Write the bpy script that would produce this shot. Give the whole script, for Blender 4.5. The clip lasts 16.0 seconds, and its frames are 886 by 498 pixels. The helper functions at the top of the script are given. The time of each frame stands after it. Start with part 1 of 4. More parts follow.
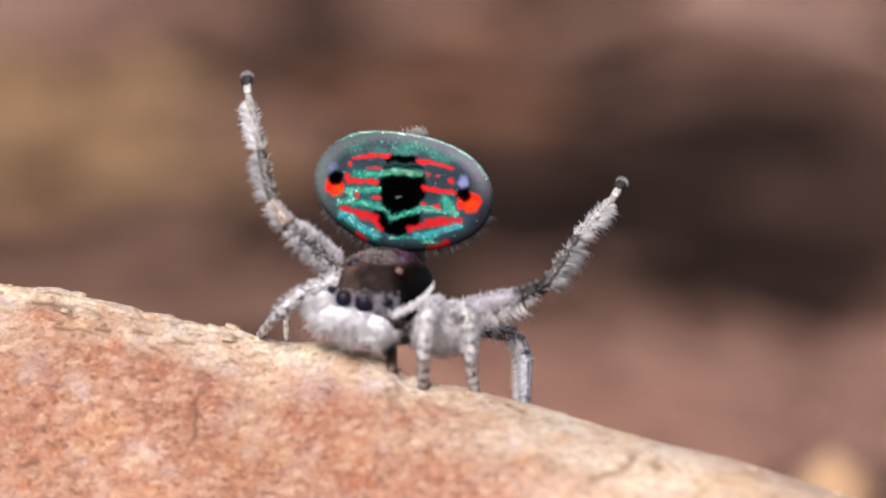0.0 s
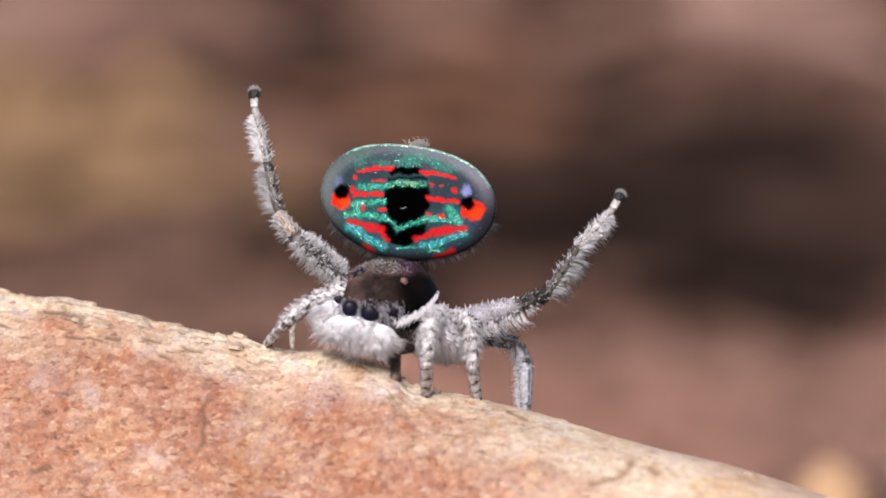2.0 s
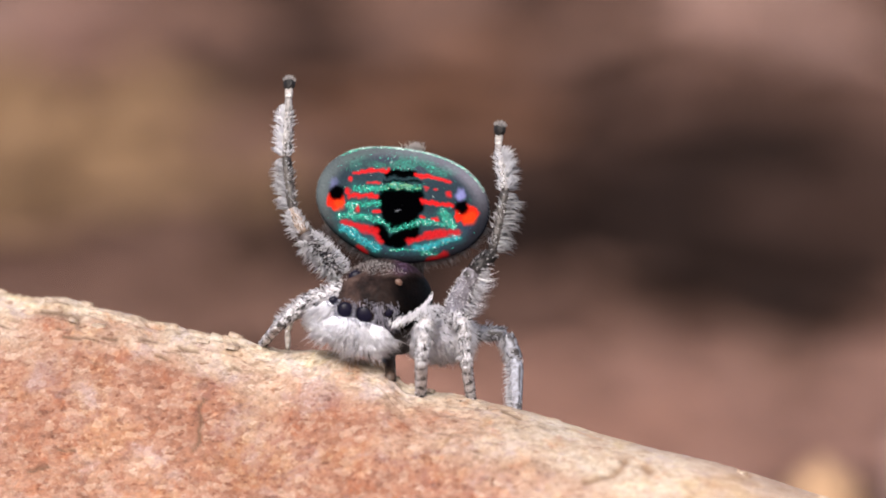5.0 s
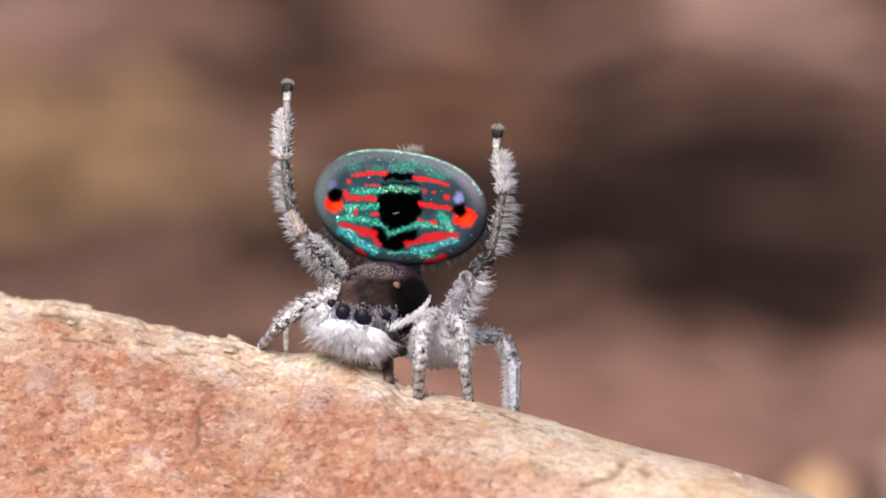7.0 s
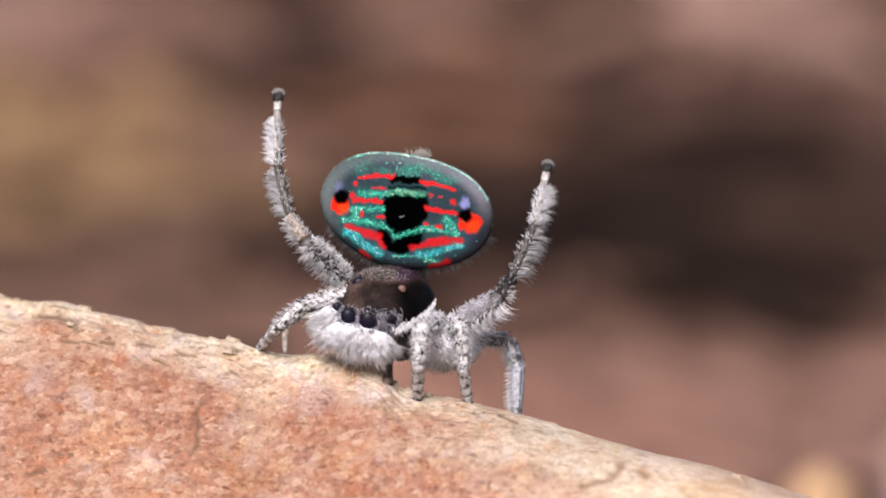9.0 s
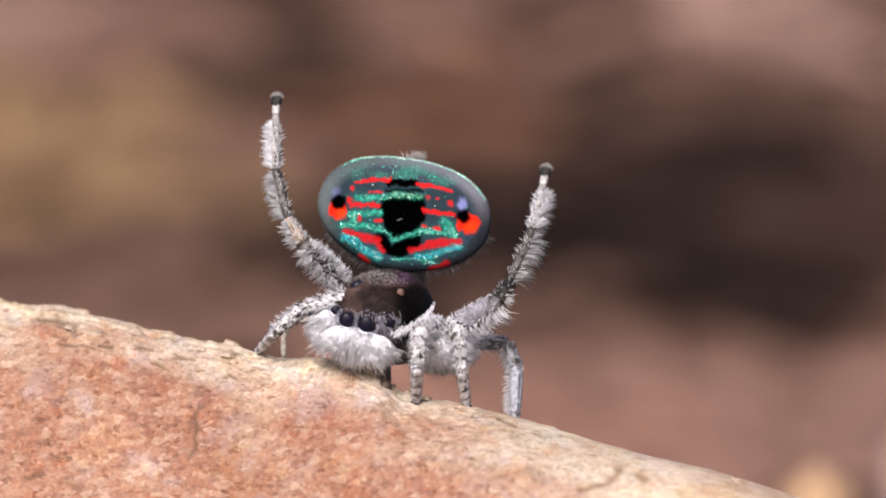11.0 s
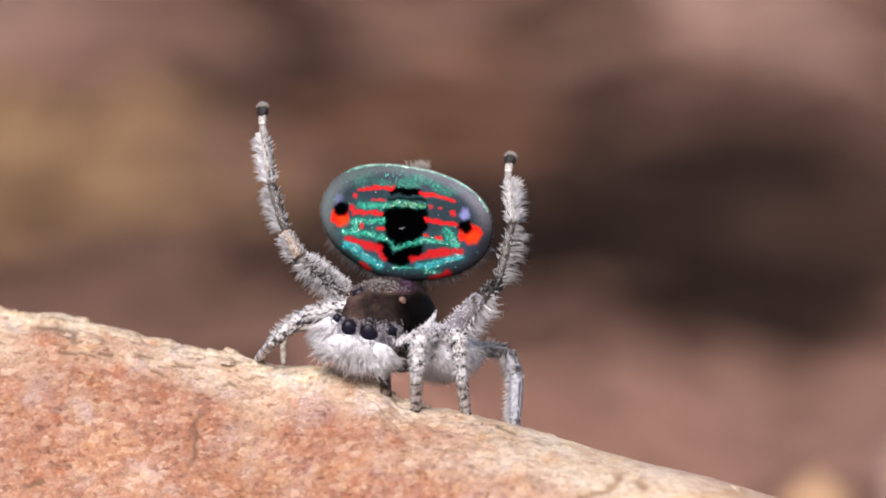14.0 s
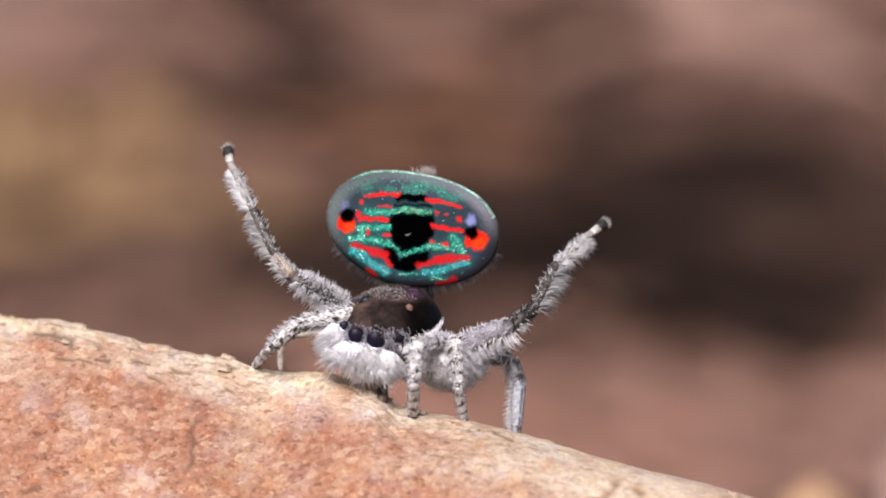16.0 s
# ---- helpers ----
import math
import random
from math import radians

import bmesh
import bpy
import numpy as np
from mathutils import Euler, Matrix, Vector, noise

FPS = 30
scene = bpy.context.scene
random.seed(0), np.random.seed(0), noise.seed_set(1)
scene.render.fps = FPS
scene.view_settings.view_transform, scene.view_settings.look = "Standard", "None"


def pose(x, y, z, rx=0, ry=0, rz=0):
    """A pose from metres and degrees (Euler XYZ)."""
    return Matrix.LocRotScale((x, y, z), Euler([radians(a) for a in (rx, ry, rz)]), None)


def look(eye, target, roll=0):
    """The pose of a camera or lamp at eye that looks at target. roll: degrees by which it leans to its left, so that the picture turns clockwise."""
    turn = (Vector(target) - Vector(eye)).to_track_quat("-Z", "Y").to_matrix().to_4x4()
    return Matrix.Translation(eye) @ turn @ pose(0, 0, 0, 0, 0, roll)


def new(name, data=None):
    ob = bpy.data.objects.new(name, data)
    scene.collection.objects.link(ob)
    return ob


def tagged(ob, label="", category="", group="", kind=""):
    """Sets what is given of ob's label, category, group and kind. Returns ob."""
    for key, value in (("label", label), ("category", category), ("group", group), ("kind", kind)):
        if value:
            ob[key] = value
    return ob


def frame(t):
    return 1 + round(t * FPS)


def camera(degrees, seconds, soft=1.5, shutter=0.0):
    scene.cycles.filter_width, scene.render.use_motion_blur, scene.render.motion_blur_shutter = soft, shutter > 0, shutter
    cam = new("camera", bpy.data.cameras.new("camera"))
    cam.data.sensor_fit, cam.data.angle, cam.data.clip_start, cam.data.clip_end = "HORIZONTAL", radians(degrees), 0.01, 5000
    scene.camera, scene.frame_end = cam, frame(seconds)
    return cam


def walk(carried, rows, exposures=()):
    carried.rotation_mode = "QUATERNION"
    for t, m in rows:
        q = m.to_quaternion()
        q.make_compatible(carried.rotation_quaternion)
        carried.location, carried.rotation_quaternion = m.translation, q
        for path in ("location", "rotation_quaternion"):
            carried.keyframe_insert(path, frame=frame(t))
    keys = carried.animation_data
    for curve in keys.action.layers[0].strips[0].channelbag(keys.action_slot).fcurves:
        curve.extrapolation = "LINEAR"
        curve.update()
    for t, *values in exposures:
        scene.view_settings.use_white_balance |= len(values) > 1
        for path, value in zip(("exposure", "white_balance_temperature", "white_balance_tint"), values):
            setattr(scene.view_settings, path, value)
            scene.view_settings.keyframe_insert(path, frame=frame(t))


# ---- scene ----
import functools

# Lengths below are written in millimetres and scaled to metres when a mesh or a pose is made.
MM = 0.001

# ---------------------------------------------------------------- camera
cam = camera(14.889, 16.0, soft=1.9, shutter=0.9)
cam.data.dof.use_dof = True
cam.data.dof.focus_distance = 0.05975
cam.data.dof.aperture_fstop = 76.0

CAMERA_PATH = [  # seconds, swing to the right, y, swing upwards (mm at the spider)
    (0.0, -0.087, -58.170, -0.243), (0.5, -0.129, -58.925, -0.182), (1.0, -0.154, -59.225, -0.130),
    (1.5, -0.146, -59.390, -0.090), (2.0, -0.135, -59.445, -0.060), (2.5, -0.117, -59.435, -0.052),
    (3.0, -0.076, -59.475, -0.036), (3.5, -0.044, -59.600, -0.023), (4.0, -0.041, -59.690, -0.051),
    (6.5, -0.012, -59.980, -0.029), (7.0, 0.000, -60.000, 0.000), (7.5, 0.001, -59.985, 0.009),
    (8.0, 0.017, -59.990, 0.044), (8.5, 0.031, -59.995, 0.048), (9.0, 0.016, -59.985, 0.025),
    (11.5, 0.047, -59.995, 0.150), (12.0, 0.047, -60.000, 0.255), (12.5, 0.047, -59.995, 0.260),
    (13.0, 0.046, -60.000, 0.245), (13.5, 0.047, -59.995, 0.215), (14.0, 0.048, -59.995, 0.226),
    (14.5, 0.060, -60.015, 0.256), (15.0, 0.056, -60.015, 0.278), (15.5, 0.074, -60.005, 0.307),
    (16.0, 0.102, -60.015, 0.338)]
walk(cam, [(t, pose(0, y * MM, 0, 90 + math.degrees(z / -y), 0, -math.degrees(x / -y))) for t, x, y, z in CAMERA_PATH])

# ---------------------------------------------------------------- light
SUN_ELEVATION, SUN_AZIMUTH = 32.0, 192.0      # degrees; azimuth from +y, clockwise
world = bpy.data.worlds.new("sky")
scene.world = world
world.use_nodes = True
wn = world.node_tree.nodes
sky = wn.new("ShaderNodeTexSky")
sky.sky_type, sky.sun_disc = "NISHITA", False
sky.sun_elevation, sky.sun_rotation = radians(SUN_ELEVATION), radians(SUN_AZIMUTH)
sky.dust_density = 3.0
wn["Background"].inputs["Strength"].default_value = 0.14
world.node_tree.links.new(sky.outputs[0], wn["Background"].inputs["Color"])

sun = new("sun", bpy.data.lights.new("sun", "SUN"))
sun.data.energy, sun.data.angle, sun.data.color = 4.8, radians(24), (1.0, 0.958, 0.945)
_e, _a = radians(SUN_ELEVATION), radians(SUN_AZIMUTH)
sun.matrix_world = look((0.3 * math.sin(_a) * math.cos(_e), 0.3 * math.cos(_a) * math.cos(_e), 0.3 * math.sin(_e)), (0, 0, 0))
scene.view_settings.exposure = 0.22


# ---------------------------------------------------------------- materials
def nodes(name, rough=0.6, metal=0.0, spec=0.4):
    m = bpy.data.materials.new(name)
    m.use_nodes = True
    nt = m.node_tree
    b = nt.nodes["Principled BSDF"]
    b.inputs["Roughness"].default_value = rough
    b.inputs["Metallic"].default_value = metal
    b.inputs["Specular IOR Level"].default_value = spec
    return m, nt, b


def noise_node(nt, scale, detail=4.0, rough=0.55, distort=0.0):
    """Noise over the object's own space; scale in cycles per millimetre."""
    c = nt.nodes.new("ShaderNodeTexCoord")
    n = nt.nodes.new("ShaderNodeTexNoise")
    n.inputs["Scale"].default_value = scale / MM
    n.inputs["Detail"].default_value = detail
    n.inputs["Roughness"].default_value = rough
    n.inputs["Distortion"].default_value = distort
    nt.links.new(c.outputs["Object"], n.inputs["Vector"])
    return n.outputs["Fac"]


def ramp(nt, fac, stops):
    r = nt.nodes.new("ShaderNodeValToRGB")
    e = r.color_ramp.elements
    while len(e) < len(stops):
        e.new(0.5)
    for k, (p, c) in zip(e, stops):
        k.position, k.color = p, (*c, 1.0)
    nt.links.new(fac, r.inputs["Fac"])
    return r.outputs["Color"]


def mix(nt, a, b, fac, how="MIX"):
    m = nt.nodes.new("ShaderNodeMix")
    m.data_type, m.blend_type = "RGBA", how
    for sock, v in (("Factor", fac), ("A", a), ("B", b)):
        s = [i for i in m.inputs if i.name == sock and (i.type == "VALUE" if sock == "Factor" else i.type == "RGBA")][0]
        if isinstance(v, (int, float)):
            s.default_value = v
        elif isinstance(v, tuple):
            s.default_value = (*v, 1.0)
        else:
            nt.links.new(v, s)
    return [o for o in m.outputs if o.type == "RGBA"][0]


def attr(nt, name):
    a = nt.nodes.new("ShaderNodeAttribute")
    a.attribute_name = name
    return a.outputs["Color"]


def bump(nt, b, height, strength, dist):
    n = nt.nodes.new("ShaderNodeBump")
    n.inputs["Strength"].default_value = strength
    n.inputs["Distance"].default_value = dist * MM
    nt.links.new(height, n.inputs["Height"])
    nt.links.new(n.outputs["Normal"], b.inputs["Normal"])


def mat_hair():
    """Thin pale hairs: part of the light passes through them."""
    m, nt, b = nodes("spider_hair", 0.5, 0, 0.3)
    tint = attr(nt, "tint")
    nt.links.new(tint, b.inputs["Base Color"])
    through_light = nt.nodes.new("ShaderNodeBsdfTranslucent")
    nt.links.new(tint, through_light.inputs["Color"])
    both = nt.nodes.new("ShaderNodeMixShader")
    both.inputs[0].default_value = 0.52
    nt.links.new(b.outputs[0], both.inputs[1])
    nt.links.new(through_light.outputs[0], both.inputs[2])
    nt.links.new(both.outputs[0], nt.nodes["Material Output"].inputs["Surface"])
    return m


def mat_cuticle():
    m, nt, b = nodes("leg_cuticle", 0.5, 0, 0.4)
    f = noise_node(nt, 9, 3)
    c = mix(nt, attr(nt, "tint"), ramp(nt, f, [(0.35, (0.25, 0.22, 0.2)), (0.62, (1, 1, 1))]), 0.8, "MULTIPLY")
    nt.links.new(c, b.inputs["Base Color"])
    bump(nt, b, f, 0.6, 0.03)
    return m


def crown_speckle(nt, fine):
    """Pale scales, dense on the crown and sparse elsewhere."""
    k = nt.nodes.new("ShaderNodeAttribute")
    k.attribute_name = "crown"
    r = nt.nodes.new("ShaderNodeMapRange")
    r.inputs["From Min"].default_value, r.inputs["From Max"].default_value = 0.50, 0.62
    nt.links.new(fine, r.inputs["Value"])
    m = nt.nodes.new("ShaderNodeMath")
    m.operation = "MULTIPLY"
    nt.links.new(k.outputs["Fac"], m.inputs[0])
    nt.links.new(r.outputs[0], m.inputs[1])
    return m.outputs[0]


def mat_carapace():
    m, nt, b = nodes("carapace_cuticle", 0.6, 0, 0.04)
    fine = noise_node(nt, 15, 4, 0.65)
    big = noise_node(nt, 2.4, 5, 0.7)
    base = ramp(nt, big, [(0.36, (0.009, 0.006, 0.006)), (0.5, (0.030, 0.018, 0.016)), (0.66, (0.072, 0.045, 0.038))])
    base = mix(nt, base, attr(nt, "tint"), 1.0, "MULTIPLY")
    c = mix(nt, base, mix(nt, attr(nt, "tint"), (0.19, 0.175, 0.175), 1.0, "MULTIPLY"), crown_speckle(nt, fine))
    nt.links.new(c, b.inputs["Base Color"])
    bump(nt, b, fine, 0.7, 0.02)
    return m


def mat_plain(name, col, rough=0.5, metal=0.0, spec=0.4, vary=0.25, scale=4.0, coat=0.0):
    m, nt, b = nodes(name, rough, metal, spec)
    b.inputs["Coat Roughness"].default_value = 0.12
    f = noise_node(nt, scale, 4)
    lo = tuple(x * (1 - vary) for x in col)
    hi = tuple(min(1, x * (1 + vary)) for x in col)
    nt.links.new(ramp(nt, f, [(0.3, lo), (0.7, hi)]), b.inputs["Base Color"])
    bump(nt, b, f, 0.3, 0.02)
    b.inputs["Coat Weight"].default_value = coat
    return m


def mat_fan():
    m, nt, b = nodes("fan_plate", 0.7, 0, 0.0)
    f = noise_node(nt, 30, 2)
    c = mix(nt, attr(nt, "tint"), ramp(nt, f, [(0.35, (0.82, 0.82, 0.82)), (0.65, (1.1, 1.1, 1.1))]), 1.0, "MULTIPLY")
    nt.links.new(c, b.inputs["Base Color"])
    bump(nt, b, f, 0.3, 0.008)
    return m


def mat_scale():
    m, nt, b = nodes("iridescent_scale", 0.42, 0.6, 0.4)
    nt.links.new(attr(nt, "tint"), b.inputs["Base Color"])
    return m


def cells(nt, scale, stretch, warp):
    """Random value of irregular bark chips; scale in chips per millimetre, longer along x."""
    c = nt.nodes.new("ShaderNodeTexCoord")
    n = nt.nodes.new("ShaderNodeTexNoise")
    n.inputs["Scale"].default_value, n.inputs["Detail"].default_value = scale * 0.8 / MM, 3.0
    nt.links.new(c.outputs["Object"], n.inputs["Vector"])
    off = nt.nodes.new("ShaderNodeVectorMath")
    off.operation = "MULTIPLY_ADD"
    off.inputs[1].default_value = (warp * MM,) * 3
    nt.links.new(n.outputs["Color"], off.inputs[0])
    nt.links.new(c.outputs["Object"], off.inputs[2])
    m = nt.nodes.new("ShaderNodeMapping")
    m.inputs["Rotation"].default_value = (0.5, 0.24, 0)
    m.inputs["Scale"].default_value = (1 / stretch, 1, 1)
    nt.links.new(off.outputs[0], m.inputs["Vector"])
    v = nt.nodes.new("ShaderNodeTexVoronoi")
    v.inputs["Scale"].default_value = scale / MM
    nt.links.new(m.outputs[0], v.inputs["Vector"])
    k = nt.nodes.new("ShaderNodeSeparateColor")
    nt.links.new(v.outputs["Color"], k.inputs[0])
    return k.outputs[0]


def long_noise(nt, scale, stretch, detail, rough):
    """Noise drawn out along the branch; scale in cycles per millimetre across it."""
    c = nt.nodes.new("ShaderNodeTexCoord")
    m = nt.nodes.new("ShaderNodeMapping")
    m.inputs["Rotation"].default_value = (0.5, 0.24, 0)
    m.inputs["Scale"].default_value = (scale / stretch / MM, scale / MM, scale / MM)
    n = nt.nodes.new("ShaderNodeTexNoise")
    n.inputs["Scale"].default_value, n.inputs["Detail"].default_value, n.inputs["Roughness"].default_value = 1.0, detail, rough
    nt.links.new(c.outputs["Object"], m.inputs["Vector"])
    nt.links.new(m.outputs[0], n.inputs["Vector"])
    return n.outputs["Fac"]


def mat_bark():
    """Weathered bark: dusty pink chips with dark crevices, worn to cream along the top."""
    m, nt, b = nodes("bark", 0.8, 0, 0.25)
    fine = noise_node(nt, 7.0, 5, 0.62)
    mid = noise_node(nt, 1.3, 5, 0.65)
    grain = noise_node(nt, 18.0, 2, 0.5)
    big = noise_node(nt, 0.33, 4, 0.6)
    chip = cells(nt, 8.5, 1.5, 0.08)
    crumb = cells(nt, 17.0, 1.3, 0.04)
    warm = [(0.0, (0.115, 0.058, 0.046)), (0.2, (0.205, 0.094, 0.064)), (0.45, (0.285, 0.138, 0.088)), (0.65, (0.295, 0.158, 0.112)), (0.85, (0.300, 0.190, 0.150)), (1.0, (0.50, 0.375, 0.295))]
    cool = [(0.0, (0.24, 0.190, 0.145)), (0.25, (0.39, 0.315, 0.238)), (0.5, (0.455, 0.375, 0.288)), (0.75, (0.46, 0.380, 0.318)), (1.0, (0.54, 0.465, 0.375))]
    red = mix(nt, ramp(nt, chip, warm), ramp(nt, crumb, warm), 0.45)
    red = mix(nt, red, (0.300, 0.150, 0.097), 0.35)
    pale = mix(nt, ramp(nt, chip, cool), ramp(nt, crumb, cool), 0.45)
    worn = nt.nodes.new("ShaderNodeMath")
    worn.operation = "MULTIPLY_ADD"
    worn.inputs[1].default_value, worn.inputs[2].default_value = 1.2, -0.60
    nt.links.new(mid, worn.inputs[0])
    add = nt.nodes.new("ShaderNodeMath")
    add.use_clamp = True
    a = nt.nodes.new("ShaderNodeAttribute")
    a.attribute_name = "worn"
    nt.links.new(a.outputs["Fac"], add.inputs[0])
    nt.links.new(worn.outputs[0], add.inputs[1])
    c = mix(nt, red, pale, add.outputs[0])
    smooth = nt.nodes.new("ShaderNodeAttribute")
    smooth.attribute_name = "rubbed"
    patch = ramp(nt, noise_node(nt, 1.9, 3, 0.6, 0.6), [(0.36, (0.345, 0.225, 0.155)), (0.46, (0.475, 0.345, 0.265)), (0.56, (0.500, 0.385, 0.305)), (0.68, (0.455, 0.300, 0.225))])
    c = mix(nt, c, mix(nt, c, patch, 0.72), smooth.outputs["Fac"])
    # stains: yellowish, mauve, rusty and pale patches
    for size, lo, hi, tone in ((0.9, 0.53, 0.66, (1.05, 1.01, 0.86)), (1.3, 0.52, 0.64, (0.86, 0.86, 1.00)), (1.6, 0.57, 0.68, (0.98, 0.80, 0.70)), (3.4, 0.58, 0.66, (1.16, 1.17, 1.14))):
        stain = ramp(nt, noise_node(nt, size, 4, 0.7, 0.4 * size), [(lo, (0, 0, 0)), (hi, (1, 1, 1))])
        c = mix(nt, c, mix(nt, c, tone, 1.0, "MULTIPLY"), stain)
    c = mix(nt, c, ramp(nt, big, [(0.38, (0.86, 0.80, 0.78)), (0.62, (1.10, 1.12, 1.12))]), 1.0, "MULTIPLY")
    c = mix(nt, c, ramp(nt, fine, [(0.34, (0.58, 0.48, 0.43)), (0.46, (0.97, 0.96, 0.95)), (0.66, (1.12, 1.12, 1.12))]), mix(nt, (0.45, 0.45, 0.45), (0.15, 0.15, 0.15), smooth.outputs["Fac"]), "MULTIPLY")
    c = mix(nt, c, ramp(nt, grain, [(0.34, (0.60, 0.55, 0.52)), (0.46, (1, 1, 1)), (0.58, (1, 1, 1)), (0.68, (1.40, 1.40, 1.37))]), 0.28, "MULTIPLY")
    # crevices between the chips, longer than high, their shade put into the colour
    tick = long_noise(nt, 8.5, 2.0, 2.0, 0.6)
    tick_tone = ramp(nt, tick, [(0.31, (0.44, 0.27, 0.21)), (0.39, (1, 1, 1))])
    c = mix(nt, c, tick_tone, mix(nt, (0.65, 0.65, 0.65), (0.15, 0.15, 0.15), smooth.outputs["Fac"]), "MULTIPLY")
    d = nt.nodes.new("ShaderNodeAttribute")
    d.attribute_name = "pit"
    c = mix(nt, c, mix(nt, (0.085, 0.046, 0.027), (0.30, 0.165, 0.085), smooth.outputs["Fac"]), d.outputs["Fac"])
    nt.links.new(c, b.inputs["Base Color"])
    height = nt.nodes.new("ShaderNodeMath")
    height.operation = "MULTIPLY_ADD"
    height.inputs[1].default_value = 0.4
    nt.links.new(crumb, height.inputs[0])
    nt.links.new(fine, height.inputs[2])
    deep = nt.nodes.new("ShaderNodeMath")
    deep.operation = "MULTIPLY_ADD"
    deep.inputs[1].default_value = 1.3
    nt.links.new(tick, deep.inputs[0])
    nt.links.new(height.outputs[0], deep.inputs[2])
    bump(nt, b, deep.outputs[0], 0.75, 0.05)
    return m


def mat_ground():
    m, nt, b = nodes("leaf_mould", 0.95, 0, 0.03)
    f = noise_node(nt, 0.05, 6, 0.65)
    g = noise_node(nt, 0.8, 4, 0.65)
    c = mix(nt, ramp(nt, f, [(0.35, (0.030, 0.016, 0.013)), (0.52, (0.060, 0.033, 0.025)), (0.7, (0.10, 0.058, 0.044))]),
            ramp(nt, g, [(0.3, (0.5, 0.5, 0.5)), (0.7, (1.4, 1.4, 1.4))]), 1.0, "MULTIPLY")
    nt.links.new(c, b.inputs["Base Color"])
    bump(nt, b, g, 1.0, 1.5)
    return m


def mat_leaf(name, col):
    m, nt, b = nodes(name, 0.85, 0, 0.06)
    f = noise_node(nt, 0.35, 5, 0.6)
    g = noise_node(nt, 2.5, 4, 0.6)
    c = mix(nt, ramp(nt, f, [(0.3, tuple(x * 0.65 for x in col)), (0.7, tuple(min(1, x * 1.3) for x in col))]),
            ramp(nt, g, [(0.35, (0.7, 0.68, 0.66)), (0.6, (1.1, 1.1, 1.1))]), 1.0, "MULTIPLY")
    nt.links.new(c, b.inputs["Base Color"])
    bump(nt, b, g, 0.5, 0.2)
    return m


HAIR, CUTICLE, CARAPACE = mat_hair(), mat_cuticle(), mat_carapace()
FAN, SCALE, BARK, MOULD = mat_fan(), mat_scale(), mat_bark(), mat_ground()
EYE = mat_plain("eye_lens", (0.007, 0.006, 0.014), 0.30, 0, 0.07, 0.1, 2.0, 0.0)
EYE_BROWN = mat_plain("eye_lens_brown", (0.10, 0.055, 0.042), 0.32, 0, 0.18, 0.3, 6.0, 0.0)
PALE_SKIN = mat_plain("pale_cuticle", (0.84, 0.82, 0.90), 0.6, 0, 0.3, 0.06, 8.0)
DARK_SKIN = mat_plain("dark_cuticle", (0.035, 0.028, 0.028), 0.55, 0, 0.4, 0.4, 8.0)
CLAW = mat_plain("claw_tuft", (0.012, 0.010, 0.010), 0.6, 0, 0.3, 0.4, 20.0)


# ---------------------------------------------------------------- mesh helpers
def mesh_data(name, verts, faces, materials, tint=None, smooth=True, extra=()):
    """A mesh from millimetre vertices; tint: a colour for each vertex; extra: (name, value for each vertex)."""
    me = bpy.data.meshes.new(name)
    me.from_pydata([tuple(v) for v in np.asarray(verts, float) * MM], [], [tuple(int(i) for i in f) for f in faces])
    for m in materials if isinstance(materials, (list, tuple)) else [materials]:
        me.materials.append(m)
    if smooth:
        me.polygons.foreach_set("use_smooth", np.ones(len(me.polygons), bool))
    if tint is not None:
        a = me.attributes.new("tint", "FLOAT_COLOR", "POINT")
        t = np.ones((len(me.vertices), 4), np.float32)
        t[:, :3] = tint
        a.data.foreach_set("color", t.ravel())
    for key, values in extra:
        a = me.attributes.new(key, "FLOAT", "POINT")
        a.data.foreach_set("value", np.asarray(values, np.float32))
    me.update()
    return me


def part(name, me, parent, label="", at=None, kind=""):
    ob = new(name, me)
    ob.parent = parent
    if at is not None:
        ob.matrix_basis = at
    return tagged(ob, label, kind=kind)


def grid_faces(nu, nv, wrap=False):
    """Quads of an nu x nv grid of vertices, closed in v if wrap."""
    f = []
    for i in range(nu - 1):
        for j in range(nv if wrap else nv - 1):
            k = (j + 1) % nv
            f.append((i * nv + j, i * nv + k, (i + 1) * nv + k, (i + 1) * nv + j))
    return f


rng = np.random.default_rng(7)


def unit(v):
    v = np.asarray(v, float)
    return v / np.maximum(np.linalg.norm(v, axis=-1, keepdims=True), 1e-9)


